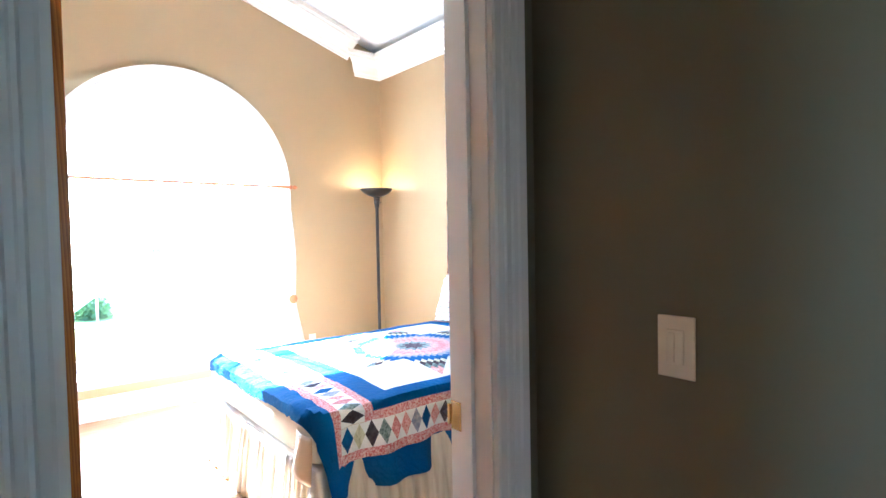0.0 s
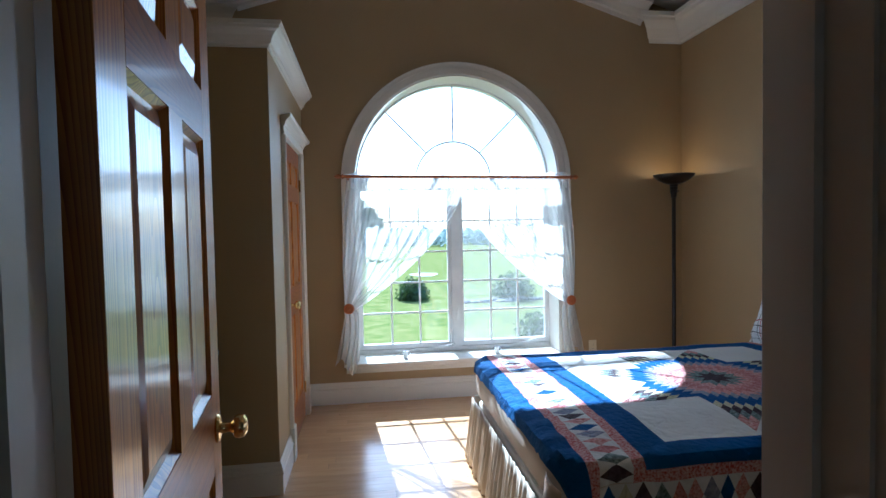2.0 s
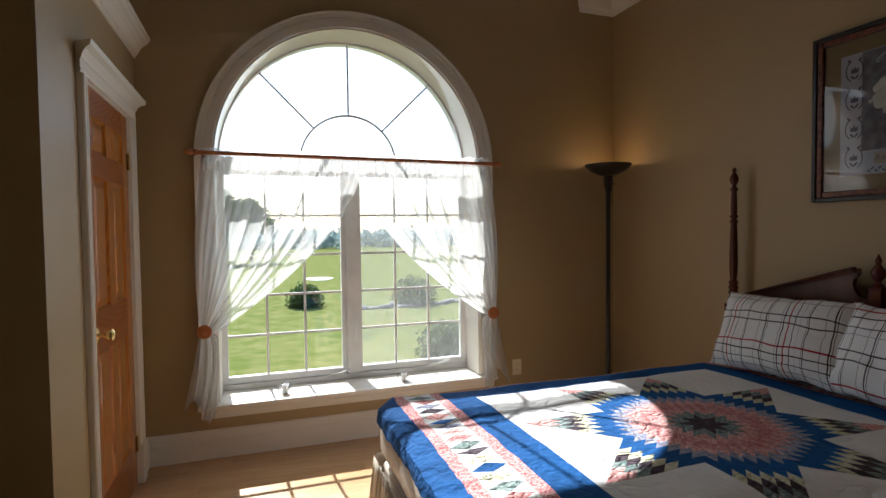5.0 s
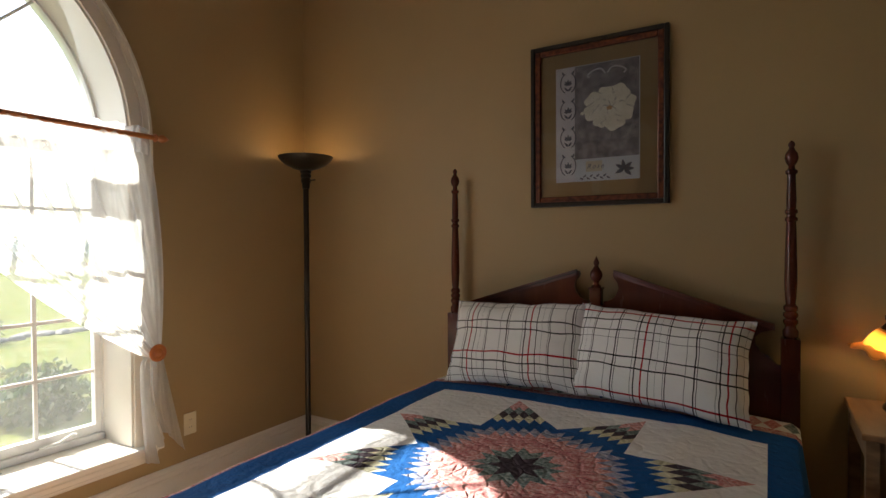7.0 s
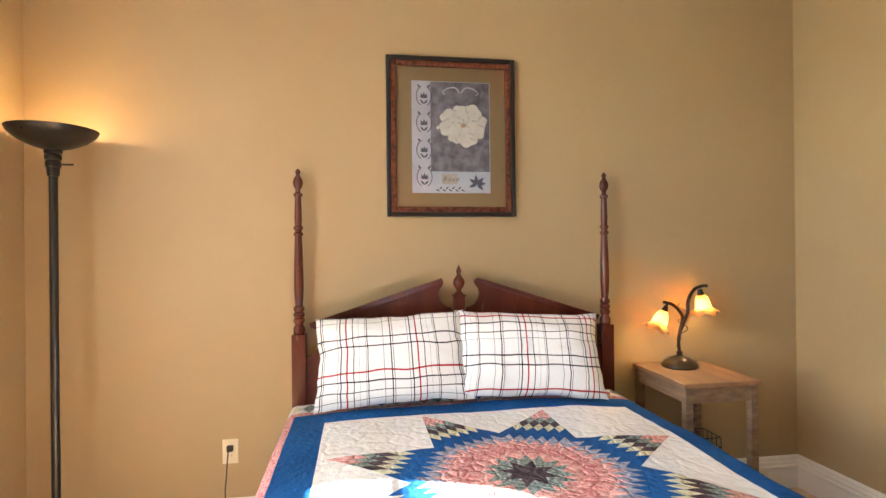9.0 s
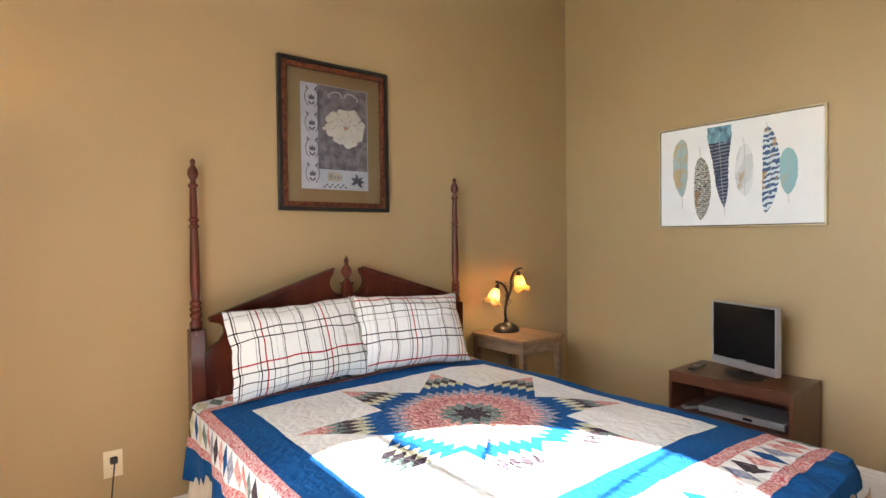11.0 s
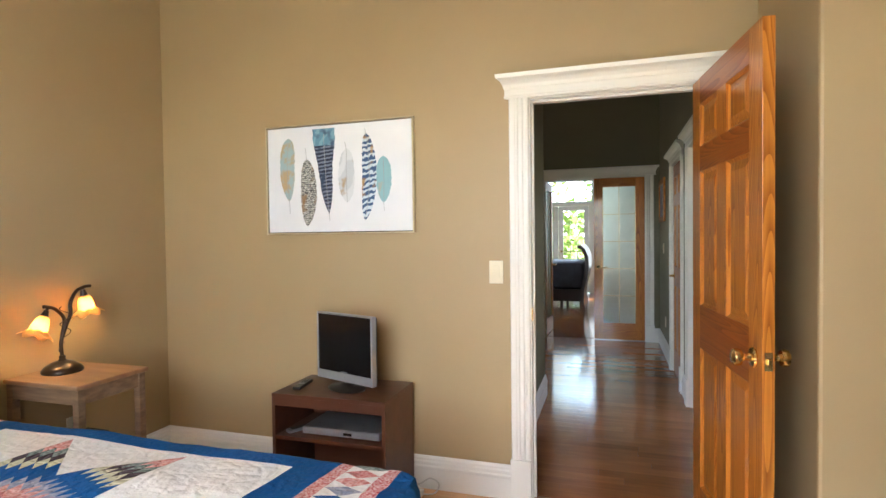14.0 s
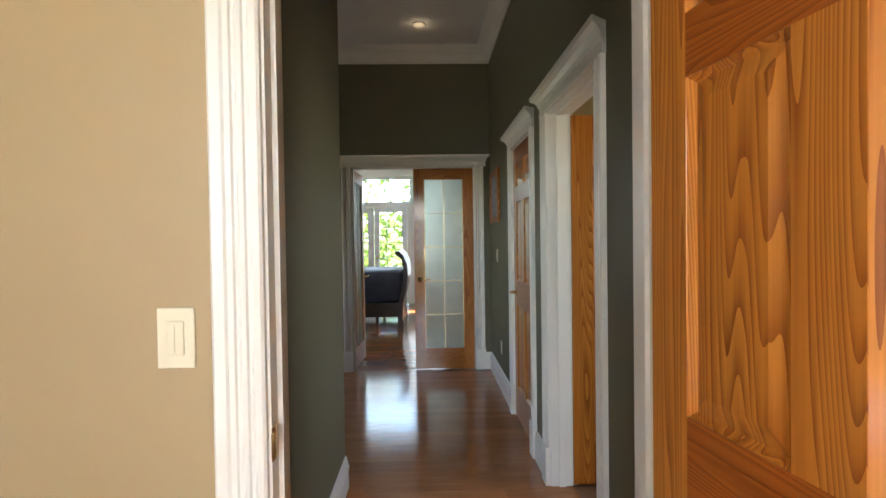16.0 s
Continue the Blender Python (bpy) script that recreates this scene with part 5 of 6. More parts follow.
for s in (-1, 1):
    part("flourish", tube(smooth_path([(0.048 + s * 0.005, -0.0124, 0.225), (0.048 + s * 0.025, -0.0124, 0.25), (0.048 + s * 0.06, -0.0124, 0.248), (0.048 + s * 0.09, -0.0124, 0.228), (0.048 + s * 0.08, -0.0124, 0.215)], 5), 0.004, 5), P_LILAC, pr)
ink("label", [(-0.05, -0.235), (0.028, -0.235), (0.028, -0.185), (-0.05, -0.185)], P_CREAM, 0.4)
for an in (100, 150, 205, 40, 0, -45):
    ink("leaf", leaf(0.13, -0.232, 0.046, 0.018, an), P_INK, 0.4)
for i in range(9):
    ink("leaf", leaf(-0.08 + i * 0.016, -0.262, 0.022, 0.008, 40 if i % 2 else -30), P_INK, 0.4)
tc_ = bpy.data.curves.new("title", "FONT")
tc_.body, tc_.size, tc_.shear, tc_.space_character = "Rose", 0.034, 0.3, 1.25
tob = new("title_source", tc_)
title = bpy.data.meshes.new_from_object(tob.evaluated_get(bpy.context.evaluated_depsgraph_get()))
bpy.data.objects.remove(tob)
title.materials.append(P_INK)
ob = new("title", title)
ob.parent = pr
ob.matrix_basis = pose(-0.046, -0.0138, -0.221, 90)
pg = part("glazing", boxes((-0.278, 0.278, -0.0185, -0.0175, -0.35, 0.35)), GLASS, fp)
pg.visible_shadow = False

fe = thing("feather_picture", "white canvas of six feathers in a thin champagne frame", "picture", pose(2.335, SY, 1.7185, 0, 0, 180))
for bm in four_bars(0.93, 0.631, 0.008, -0.034, -0.002, 0.001):
    part("frame", bm, CHAMPAGNE, fe, "thin champagne frame")
part("shadow_gap", boxes((-0.457, 0.457, -0.012, -0.003, -0.3075, 0.3075)), CORD, fe)
cv_ = part("canvas", boxes((-0.453, 0.453, -0.026, -0.0121, -0.3035, 0.3035), bevel=0.002), CANVAS, fe, "white canvas")


def barred(name, a, b, third, freq, lean=0.0, dist=1.0, mix3=0.5):
    """Feather print: bars of two colours with patches of a third."""
    m = material(name, a, 0.8)
    nt = m.node_tree
    bs = nt.nodes["Principled BSDF"]
    tc = nt.nodes.new("ShaderNodeTexCoord")
    mp = nt.nodes.new("ShaderNodeMapping")
    mp.inputs["Rotation"].default_value = (0, radians(lean), 0)
    wv = nt.nodes.new("ShaderNodeTexWave")
    wv.bands_direction = "Z"
    wv.inputs["Scale"].default_value, wv.inputs["Distortion"].default_value, wv.inputs["Detail Scale"].default_value = freq, dist, 3.0
    nt.links.new(tc.outputs["Object"], mp.inputs[0]), nt.links.new(mp.outputs[0], wv.inputs[0])
    r1 = nt.nodes.new("ShaderNodeMapRange")
    r1.inputs["From Min"].default_value, r1.inputs["From Max"].default_value = 0.45, 0.65
    nt.links.new(wv.outputs["Fac"], r1.inputs[0])
    m1, m2 = nt.nodes.new("ShaderNodeMix"), nt.nodes.new("ShaderNodeMix")
    m1.data_type = m2.data_type = "RGBA"
    m1.inputs["A"].default_value, m1.inputs["B"].default_value = (*a, 1), (*b, 1)
    nt.links.new(r1.outputs[0], m1.inputs["Factor"])
    nz = nt.nodes.new("ShaderNodeTexNoise")
    nz.inputs["Scale"].default_value = 16
    nt.links.new(tc.outputs["Object"], nz.inputs[0])
    r2 = nt.nodes.new("ShaderNodeMapRange")
    r2.inputs["From Min"].default_value, r2.inputs["From Max"].default_value = 0.75 - mix3 * 0.5, 0.85 - mix3 * 0.4
    nt.links.new(nz.outputs[0], r2.inputs[0])
    nt.links.new(r2.outputs[0], m2.inputs["Factor"])
    nt.links.new(m1.outputs["Result"], m2.inputs["A"])
    m2.inputs["B"].default_value = (*third, 1)
    nt.links.new(m2.outputs["Result"], bs.inputs["Base Color"])
    return m


PW, PH = 0.906, 0.607
QUILL = material("print_quill", (0.42, 0.42, 0.42), 0.8)


def feather(cx, top, low, w, bend, mat, stem_to, wide_top=0.5, tilt=0.0, tipmat=None):
    """One printed feather; places in shares of the canvas from its upper left."""
    x0, z0, z1 = (cx - 0.5) * PW, (0.5 - top) * PH, (0.5 - low) * PH
    hgt, zc = z0 - z1, (z0 + z1) / 2
    n, lft, rgt = 30, [], []
    rnd = random.Random(int(cx * 1000))
    for i in range(n + 1):
        f = i / n
        prof = ((1 - abs(1 - f / wide_top) ** 2.6) ** 0.55 if f < wide_top else (1 - ((f - wide_top) / (1 - wide_top)) ** 2.4) ** 0.7) if wide_top > 0.06 else (0.85 + 0.15 * math.cos(6 * f)) * (1 - f ** 3)
        prof = max(prof, 0.03)
        mid = bend * (1 - (2 * f - 1) ** 2) * hgt + tilt * (0.5 - f) * hgt
        z = hgt / 2 - f * hgt
        j = 1 + rnd.uniform(-0.06, 0.06)
        lft.append((mid - w * PW / 2 * prof * j, z))
        rgt.append((mid + w * PW / 2 * prof * j, z))
    ft = part("feather", plate(lft + rgt[::-1], 0.0004), mat, cv_, at=pose(x0, -0.0268, zc))
    pth = [((a[0] + b[0]) / 2, -0.0006, a[1]) for a, b in zip(lft, rgt)][2:]
    part("quill", tube(pth[::4] + [pth[-1], (pth[-1][0] + 0.004, -0.0006, (0.5 - stem_to) * PH - zc)] if stem_to > low else [(pth[0][0] - 0.01, -0.0006, (0.5 - stem_to) * PH - zc)] + pth[::4], 0.0012, 5), QUILL, ft)
    if tipmat:
        k = 7
        part("tip", plate([(x, z) for x, z in lft[:k]] + [(x, z) for x, z in rgt[:k][::-1]], 0.0004, to=Matrix.Translation((0, -0.0008, 0))), tipmat, ft)
    return ft


B_TEALGREY = barred("feather_teal_grey", (0.33, 0.43, 0.45), (0.42, 0.45, 0.45), (0.44, 0.33, 0.18), 1.2, 85, 2.0, 0.6)
B_SPECK = barred("feather_speckled", (0.03, 0.03, 0.035), (0.60, 0.58, 0.52), (0.24, 0.14, 0.06), 26, 0, 9.0, 0.4)
B_NAVY = barred("feather_navy", (0.022, 0.026, 0.05), (0.17, 0.19, 0.25), (0.03, 0.05, 0.09), 15, 6, 2.5, 0.4)
B_PALE = barred("feather_pale", (0.55, 0.57, 0.59), (0.66, 0.67, 0.68), (0.42, 0.30, 0.17), 3, 60, 4.0, 0.35)
B_BLUE = barred("feather_blue_barred", (0.05, 0.10, 0.21), (0.60, 0.68, 0.74), (0.42, 0.22, 0.05), 10, 12, 5.0, 0.4)
B_TEAL = barred("feather_teal", (0.27, 0.46, 0.50), (0.36, 0.53, 0.56), (0.42, 0.38, 0.28), 2, 80, 3.0, 0.3)
B_TIP = barred("feather_blue_tip", (0.13, 0.26, 0.35), (0.20, 0.36, 0.44), (0.06, 0.10, 0.16), 6, 70, 4.0, 0.5)
feather(0.155, 0.10, 0.70, 0.108, -0.03, B_TEALGREY, 0.82, 0.42)
feather(0.285, 0.31, 0.945, 0.112, 0.03, B_SPECK, 0.2, 0.5)
feather(0.425, 0.03, 0.83, 0.16, -0.01, B_NAVY, 0.90, 0.05, -0.06, B_TIP)
feather(0.57, 0.23, 0.73, 0.11, -0.015, B_PALE, 0.17, 0.55)
feather(0.695, 0.10, 0.90, 0.098, 0.05, B_BLUE, 0.06, 0.5, 0.02)
feather(0.815, 0.32, 0.74, 0.10, 0.01, B_TEAL, 0.82, 0.45)

# ---- television corner ----
TCW, TCD, TCH = 0.63, 0.385, 0.587
cab = thing("tv_cabinet", "walnut laminate open television cabinet with two shelves", "cabinet", pose(2.52, 1.152 + TCD, 0, 0, 0, 180))
part("top", boxes((0, TCW, 0, TCD, TCH - 0.018, TCH), bevel=0.0015), LAMINATE, cab)
part("top_rail", boxes((0.018, TCW - 0.018, 0.002, 0.02, TCH - 0.062, TCH - 0.018), bevel=0.001), LAMINATE, cab)
for x in (0, TCW - 0.018):
    part("side", boxes((x, x + 0.018, 0.001, TCD, 0, TCH - 0.018), bevel=0.001), LAMINATE, cab)
for z in (0.05, 0.352):
    part("shelf", boxes((0.018, TCW - 0.018, 0.004, TCD - 0.01, z, z + 0.018), bevel=0.001), LAMINATE, cab)
part("back", boxes((0.018, TCW - 0.018, TCD - 0.008, TCD, 0.05, TCH - 0.018)), LAMINATE, cab)
part("kickboard", boxes((0.018, TCW - 0.018, 0.03, 0.045, 0, 0.05)), LAMINATE, cab)

tv = thing("television", "small flat television with a silver bezel on a round foot", "television", pose(2.180, 1.365, TCH, 0, 0, 161) @ Matrix.Diagonal((1.13, 1, 0.98, 1)))
part("foot", lathe([(0, 0), (0.1, 0), (0.104, 0.006), (0.095, 0.014), (0.04, 0.02), (0.022, 0.03), (0, 0.03)], 32), BLACK, tv, smooth=True, at=Matrix.Diagonal((1.0, 0.75, 1, 1)))
part("neck", boxes((-0.03, 0.03, 0.01, 0.03, 0.02, 0.09), bevel=0.004), BLACK, tv)
part("bezel", boxes((-0.182, 0.182, -0.02, 0.012, 0.042, 0.087), (-0.182, -0.172, -0.02, 0.012, 0.087, 0.402), (0.172, 0.182, -0.02, 0.012, 0.087, 0.402), (-0.172, 0.172, -0.02, 0.012, 0.394, 0.402), bevel=0.002), SILVER, tv, "silver bezel")
part("screen", boxes((-0.1718, 0.1718, -0.017, 0.005, 0.0872, 0.3938)), SCREEN, tv, "dark glossy screen")
part("housing", boxes((-0.175, 0.175, 0.012, 0.03, 0.05, 0.395), (-0.14, 0.14, 0.03, 0.065, 0.09, 0.35), bevel=0.006), BLACK, tv)
part("badge", boxes((-0.02, 0.02, -0.0185, -0.0168, 0.09, 0.094)), SILVER, tv)
part("power_button", lathe([(0, 0), (0.007, 0), (0.007, 0.002), (0, 0.002)], 16), SILVER, tv, at=pose(0, -0.02, 0.064, 90))

rm = thing("remote_control", "black and grey remote control lying on the cabinet", "remote control", pose(2.437, 1.375, TCH, 0, 0, 8))
part("body", boxes((-0.022, 0.022, -0.085, 0.085, 0, 0.016), bevel=0.005), BLACK, rm)
part("keypad", boxes((-0.017, 0.017, -0.07, 0.02, 0.0155, 0.0175), bevel=0.001), SILVER, rm)
for i in range(4):
    for j in range(3):
        part("button", boxes((-0.013 + j * 0.01, -0.007 + j * 0.01, -0.062 + i * 0.018, -0.052 + i * 0.018, 0.017, 0.0195)), BLACK, rm)

DVD_T = material("brushed_silver_case", (0.36, 0.37, 0.39), 0.3, 0.7, scale=30, stretch=(0.1, 4, 1))
dv = thing("disc_player", "slim silver disc player on the cabinet shelf", "disc player", pose(2.155, 1.36, 0.37, 0, 0, 180))
part("case", boxes((-0.215, 0.215, -0.13, 0.12, 0.008, 0.045), bevel=0.003), DVD_T, dv)
part("fascia", boxes((-0.213, 0.213, -0.135, -0.13, 0.012, 0.042), bevel=0.001), SILVER, dv)
part("display", boxes((0.02, 0.065, -0.1365, -0.135, 0.02, 0.033)), SCREEN, dv)
part("tray", boxes((-0.15, 0.0, -0.1365, -0.135, 0.026, 0.035)), SILVER, dv)
for x in (0.09, 0.12, 0.15, 0.18):
    part("button", boxes((x, x + 0.02, -0.1365, -0.135, 0.02, 0.027)), SILVER, dv)
for x in (-0.18, 0.18):
    for y in (-0.1, 0.1):
        part("foot", lathe([(0, 0), (0.012, 0), (0.012, 0.008), (0, 0.008)], 12), BLACK, dv, at=pose(x, y, 0))
rm2 = thing("remote_control", "slim silver remote control beside the disc player", "remote control", pose(2.42, 1.42, 0.37, 0, 0, -30))
part("body", boxes((-0.022, 0.022, -0.08, 0.08, 0, 0.016), bevel=0.004), SILVER, rm2)
part("keypad", boxes((-0.015, 0.015, -0.06, 0.06, 0.0158, 0.0175)), BLACK, rm2)
CASES = [material("case_" + n, c, 0.3, second=tuple(q * 0.5 for q in c), scale=14) for n, c in (("maroon", (0.16, 0.04, 0.03)), ("blue", (0.05, 0.08, 0.16)), ("grey", (0.25, 0.25, 0.24)), ("amber", (0.32, 0.16, 0.05)))]
for i, (x, y, n, rz) in enumerate(((2.38, 1.40, 3, 12), (2.24, 1.42, 2, -8), (2.02, 1.40, 4, 4))):
    for k in range(n):
        c = thing("disc_case", "plastic disc case lying on the low shelf", "disc case", pose(x, y, 0.068 + 0.0155 * k, 0, 0, rz + 5 * k), group="disc cases in the cabinet")
        part("shell", boxes((-0.068, 0.068, -0.095, 0.095, 0, 0.0145), bevel=0.002), BLACK, c)
        part("cover", boxes((-0.064, 0.064, -0.09, 0.09, 0.0144, 0.0152)), CASES[(i + k) % 4], c, "printed cover")
pc = thing("power_cord", "pale cord and plug lying by the baseboard", "cord")
part("cord", tube(smooth_path([(1.90, 1.16, 0.02), (1.84, 1.19, 0.05), (1.78, 1.2, 0.09), (1.735, 1.19, 0.06), (1.76, 1.20, 0.01), (1.84, 1.22, 0.006)]), 0.004, 6), PALE_CORD, pc, smooth=True)
part("plug", boxes((1.815, 1.855, 1.20, 1.235, 0, 0.03), bevel=0.004), PALE_CORD, pc)

# ---- curtains ----
RZ, RY = 1.868, NY - 0.075
cr = thing("curtain_rod", "reddish wooden curtain rod with turned ends", "curtain rod")
part("rod", tube([(WCX - 0.955, RY, RZ + 0.008), (WCX + 0.955, RY, RZ - 0.008)], 0.0125, 14), ROD, cr, smooth=True)
for s in (-1, 1):
    part("finial", lathe([(0, 0), (0.0125, 0), (0.02, 0.006), (0.02, 0.014), (0.011, 0.02), (0.018, 0.034), (0.021, 0.046), (0.015, 0.062), (0.006, 0.074), (0, 0.082)], 20), ROD, cr, smooth=True, at=pose(WCX + s * 0.955, RY, RZ - s * 0.008, 0, 90 * s))
    part("bracket", tube([(WCX + s * 0.925, RY, RZ - 0.012), (WCX + s * 0.925, RY + 0.03, RZ - 0.03), (WCX + s * 0.925, NY - 0.03, RZ - 0.03)], 0.01, 8), ROD, cr, smooth=True)


def curtain(side, label):
    """A sheer panel gathered on the rod, swept to its tieback and falling below it."""
    cu = thing("curtain", label, "curtain", group="sheer window curtains")
    rnd = random.Random(11 + side)
    xo, xi = WCX + side * 0.935, WCX - side * 0.03
    xt, zt = WCX + side * 0.945, 0.80
    nu, nv, nt = 150, 44, 18
    ph = [rnd.uniform(0, 6.28) for _ in range(4)]
    bm, rows = bmesh.new(), []
    uvl = bm.loops.layers.uv.new("gather")
    dens = {}
    for j in range(nv + nt + 1):
        row = []
        for i in range(nu + 1):
            u = i / nu
            gather = 0.34
            if j <= nv:
                v = j / nv
                wid = (xi - xo) * (1 - v ** 1.8) + (-side * 0.085) * v ** 1.8
                bow = side * 0.03 * math.sin(math.pi * v) * (1 - u)
                cyc = 8 * u + 0.5 * math.sin(4 * u + ph[0]) + 0.25 * math.sin(3 * v + ph[2])
                turn = 2 * math.pi * cyc + ph[1]
                deep = (0.55 + 0.45 * math.sin(7 * u + ph[2])) * min(1, v * 3)
                edge = min(1, u * 8, (1 - u) * 8)
                x = xo + (xt + side * 0.02 - xo) * v + u * wid + bow + wid / 8 * 0.30 * deep * edge * math.sin(turn + 0.8)
                z = RZ - 0.008 + (zt - RZ) * v - 0.05 * (1 - u) * math.sin(math.pi * v) * 0.4
                amp = 0.011 + 0.014 * math.sin(math.pi * v) - 0.004 * v
                y = RY - 0.004 - 0.02 * v - 0.02 * math.sin(math.pi * v)
                fold = math.sin(turn) * deep + 0.35 * math.sin(2 * math.pi * 19 * u + ph[0]) * (1 - v) + 0.6 * math.sin(2 * math.pi * 3 * u + ph[3] + 1.5 * v)
                gather = 0.30 * v ** 2.0 + 0.14 * (1 - u) ** 2 + 0.17 * fold * min(1, 0.3 + v)
            else:
                v = (j - nv) / nt
                spread = 0.085 + 0.10 * v ** 0.7
                x = xt + side * 0.02 + side * (0.02 + 0.03 * v) * v - side * (u - 0.25 * v) * spread + side * 0.012 * math.sin(3 * v + 6 * u)
                z = zt - (0.45 + 0.08 * math.sin(5.5 * u + ph[0]) + 0.05 * (1 - u)) * v
                amp = 0.008 + 0.02 * v
                y = RY - 0.022 + 0.0 * v
                fold = math.sin(2 * math.pi * 4 * u + ph[1]) + 0.4 * math.sin(2 * math.pi * 9 * u + ph[2])
            row.append(bm.verts.new((x, y + amp * fold, z)))
            dens[row[-1]] = gather
        rows.append(row)
    for r0, r1 in zip(rows, rows[1:]):
        for i in range(nu):
            f = bm.faces.new((r0[i], r0[i + 1], r1[i + 1], r1[i]))
            for lp in f.loops:
                lp[uvl].uv = (dens[lp.vert], 0)
    part("panel", bm, SHEER, cu, "swept sheer panel", True)
    bm, rows = bmesh.new(), []
    x1 = WCX + side * 0.0
    for z, amp in ((RZ + 0.032, 0.010), (RZ + 0.014, 0.004), (RZ, 0.003), (RZ - 0.014, 0.004), (RZ - 0.05, 0.011), (RZ - 0.095, 0.014)):
        row = []
        for i in range(261):
            u = i / 260
            f = math.sin(2 * math.pi * 26 * u + ph[0] + 2 * math.sin(9 * u)) + 0.5 * math.sin(2 * math.pi * 41 * u + ph[1])
            row.append(bm.verts.new((xo + (x1 - xo) * u, (RY + 0.016 if abs(z - RZ) < 0.02 else RY) - amp * 0.6 - amp * 0.6 * f, z + (0.006 * math.sin(60 * u + ph[2]) if z > RZ + 0.02 or z < RZ - 0.09 else 0))))
        rows.append(row)
    for r0, r1 in zip(rows, rows[1:]):
        for i in range(260):
            bm.faces.new((r0[i], r0[i + 1], r1[i + 1], r1[i]))
    part("heading", bm, SHEER_DENSE, cu, "gathered ruffled heading", True)


SCREEN_MESH = sheer_material("insect_mesh", 0.86, (0.34, 0.33, 0.31))
part("insect_screen", boxes((0.073, GH - 0.032, GY + 0.034, GY + 0.0345, GZ0 + 0.045, GZ1 - 0.045)), SCREEN_MESH, win, "fine grey insect screen").visible_shadow = False
curtain(-1, "sheer white curtain swept to the closet side")
curtain(1, "sheer white curtain swept to the bed side")
for s in (-1, 1):
    hb = thing("curtain_holdback", "round turned wooden curtain holdback on the casing", "holdback", pose(WCX + s * 0.940, NY - 0.03, 0.806, 90), group="curtain holdbacks")
    part("stem", lathe([(0, 0), (0.016, 0), (0.012, 0.01), (0.010, 0.078), (0, 0.078)], 16), ROD, hb, smooth=True)
    part("rosette", lathe([(0, 0.076), (0.024, 0.076), (0.041, 0.08), (0.043, 0.087), (0.038, 0.093), (0.026, 0.094), (0.022, 0.091), (0.014, 0.094), (0, 0.098)], 32), ROD, hb, "turned wooden disc", True)
PEWTER = material("pewter", (0.42, 0.42, 0.42), 0.3, 1.0, scale=20)
for x in (1.078, 1.877):
    p = thing("pewter_cup", "tiny pewter watering can on the window sill", "ornament", pose(x, NY + 0.045, SILL), group="ornaments on the sill")
    part("body", lathe([(0, 0), (0.021, 0), (0.019, 0.03), (0.023, 0.055), (0.024, 0.06), (0.02, 0.06), (0.017, 0.04), (0, 0.04)], 20), PEWTER, p, smooth=True)
    part("handle", tube(smooth_path([(-0.018, 0, 0.05), (-0.04, 0, 0.048), (-0.042, 0, 0.028), (-0.02, 0, 0.015)], 5), 0.003, 6), PEWTER, p, smooth=True)
    part("spout", tube([(0.018, 0, 0.02), (0.04, 0, 0.05), (0.045, 0, 0.054)], [0.005, 0.004, 0.006], 8), PEWTER, p, smooth=True)

# ---- dresser in the niche ----
DW, DD, DZ = 1.53, 0.5, 0.825
dr = thing("dresser", "black cherry dresser with brass bail pulls", "dresser", pose(-0.03, 1.945, 0, 0, 0, 90))
part("top", boxes((-0.015, DW + 0.015, -0.02, DD, DZ - 0.028, DZ), bevel=0.006), DARKWOOD, dr)
part("dentil_rail", boxes(*[(0.01 + i * 0.03, 0.028 + i * 0.03, -0.008, 0.004, DZ - 0.06, DZ - 0.029) for i in range(50)]), DARKWOOD, dr)
part("case", boxes((0, DW, 0.004, DD, 0.07, DZ - 0.028), bevel=0.003), DARKWOOD, dr)
part("plinth", boxes((0.01, DW - 0.01, 0.012, DD, 0, 0.07), bevel=0.003), DARKWOOD, dr)
cols_top = [(0.03, 0.40), (0.42, 1.11), (1.13, 1.50)]
cols_low = [(0.03, 0.755), (0.775, 1.50)]
for cols, z0, z1 in ((cols_top, 0.58, 0.755), (cols_low, 0.345, 0.565), (cols_low, 0.09, 0.33)):
    for a, b in cols:
        dw = part("drawer", boxes((a, b, -0.014, 0.004, z0, z1), bevel=0.005), DARKWOOD, dr)
        xs = [(a + b) / 2] if b - a < 0.45 else [a + 0.16, b - 0.16]
        zc = (z0 + z1) / 2
        for x in xs:
            pl_ = part("pull", plate(blob(x, zc, 0.048, 0.031, 0.24, 6), 0.002, to=Matrix.Translation((0, -0.0165, 0))), BRASS, dw, "pierced brass pull")
            part("bail", tube(smooth_path([(x - 0.03, -0.02, zc + 0.004), (x - 0.032, -0.03, zc - 0.012), (x, -0.034, zc - 0.024), (x + 0.032, -0.03, zc - 0.012), (x + 0.03, -0.02, zc + 0.004)], 4), 0.003, 6), BRASS, pl_, smooth=True)
        if len(xs) == 2:
            part("escutcheon", plate(blob((a + b) / 2, zc + 0.01, 0.014, 0.024, 0.15, 4), 0.002, to=Matrix.Translation((0, -0.0165, 0))), BRASS, dw)
gl = thing("glass_lamp", "small dark glass and metal ornament on the dresser", "ornament", pose(-0.18, 2.80, DZ))
part("foot", lathe([(0, 0), (0.05, 0), (0.05, 0.006), (0.012, 0.014), (0.008, 0.06), (0.02, 0.08), (0.008, 0.1), (0.007, 0.17), (0, 0.17)], 24), BRONZE, gl, smooth=True)
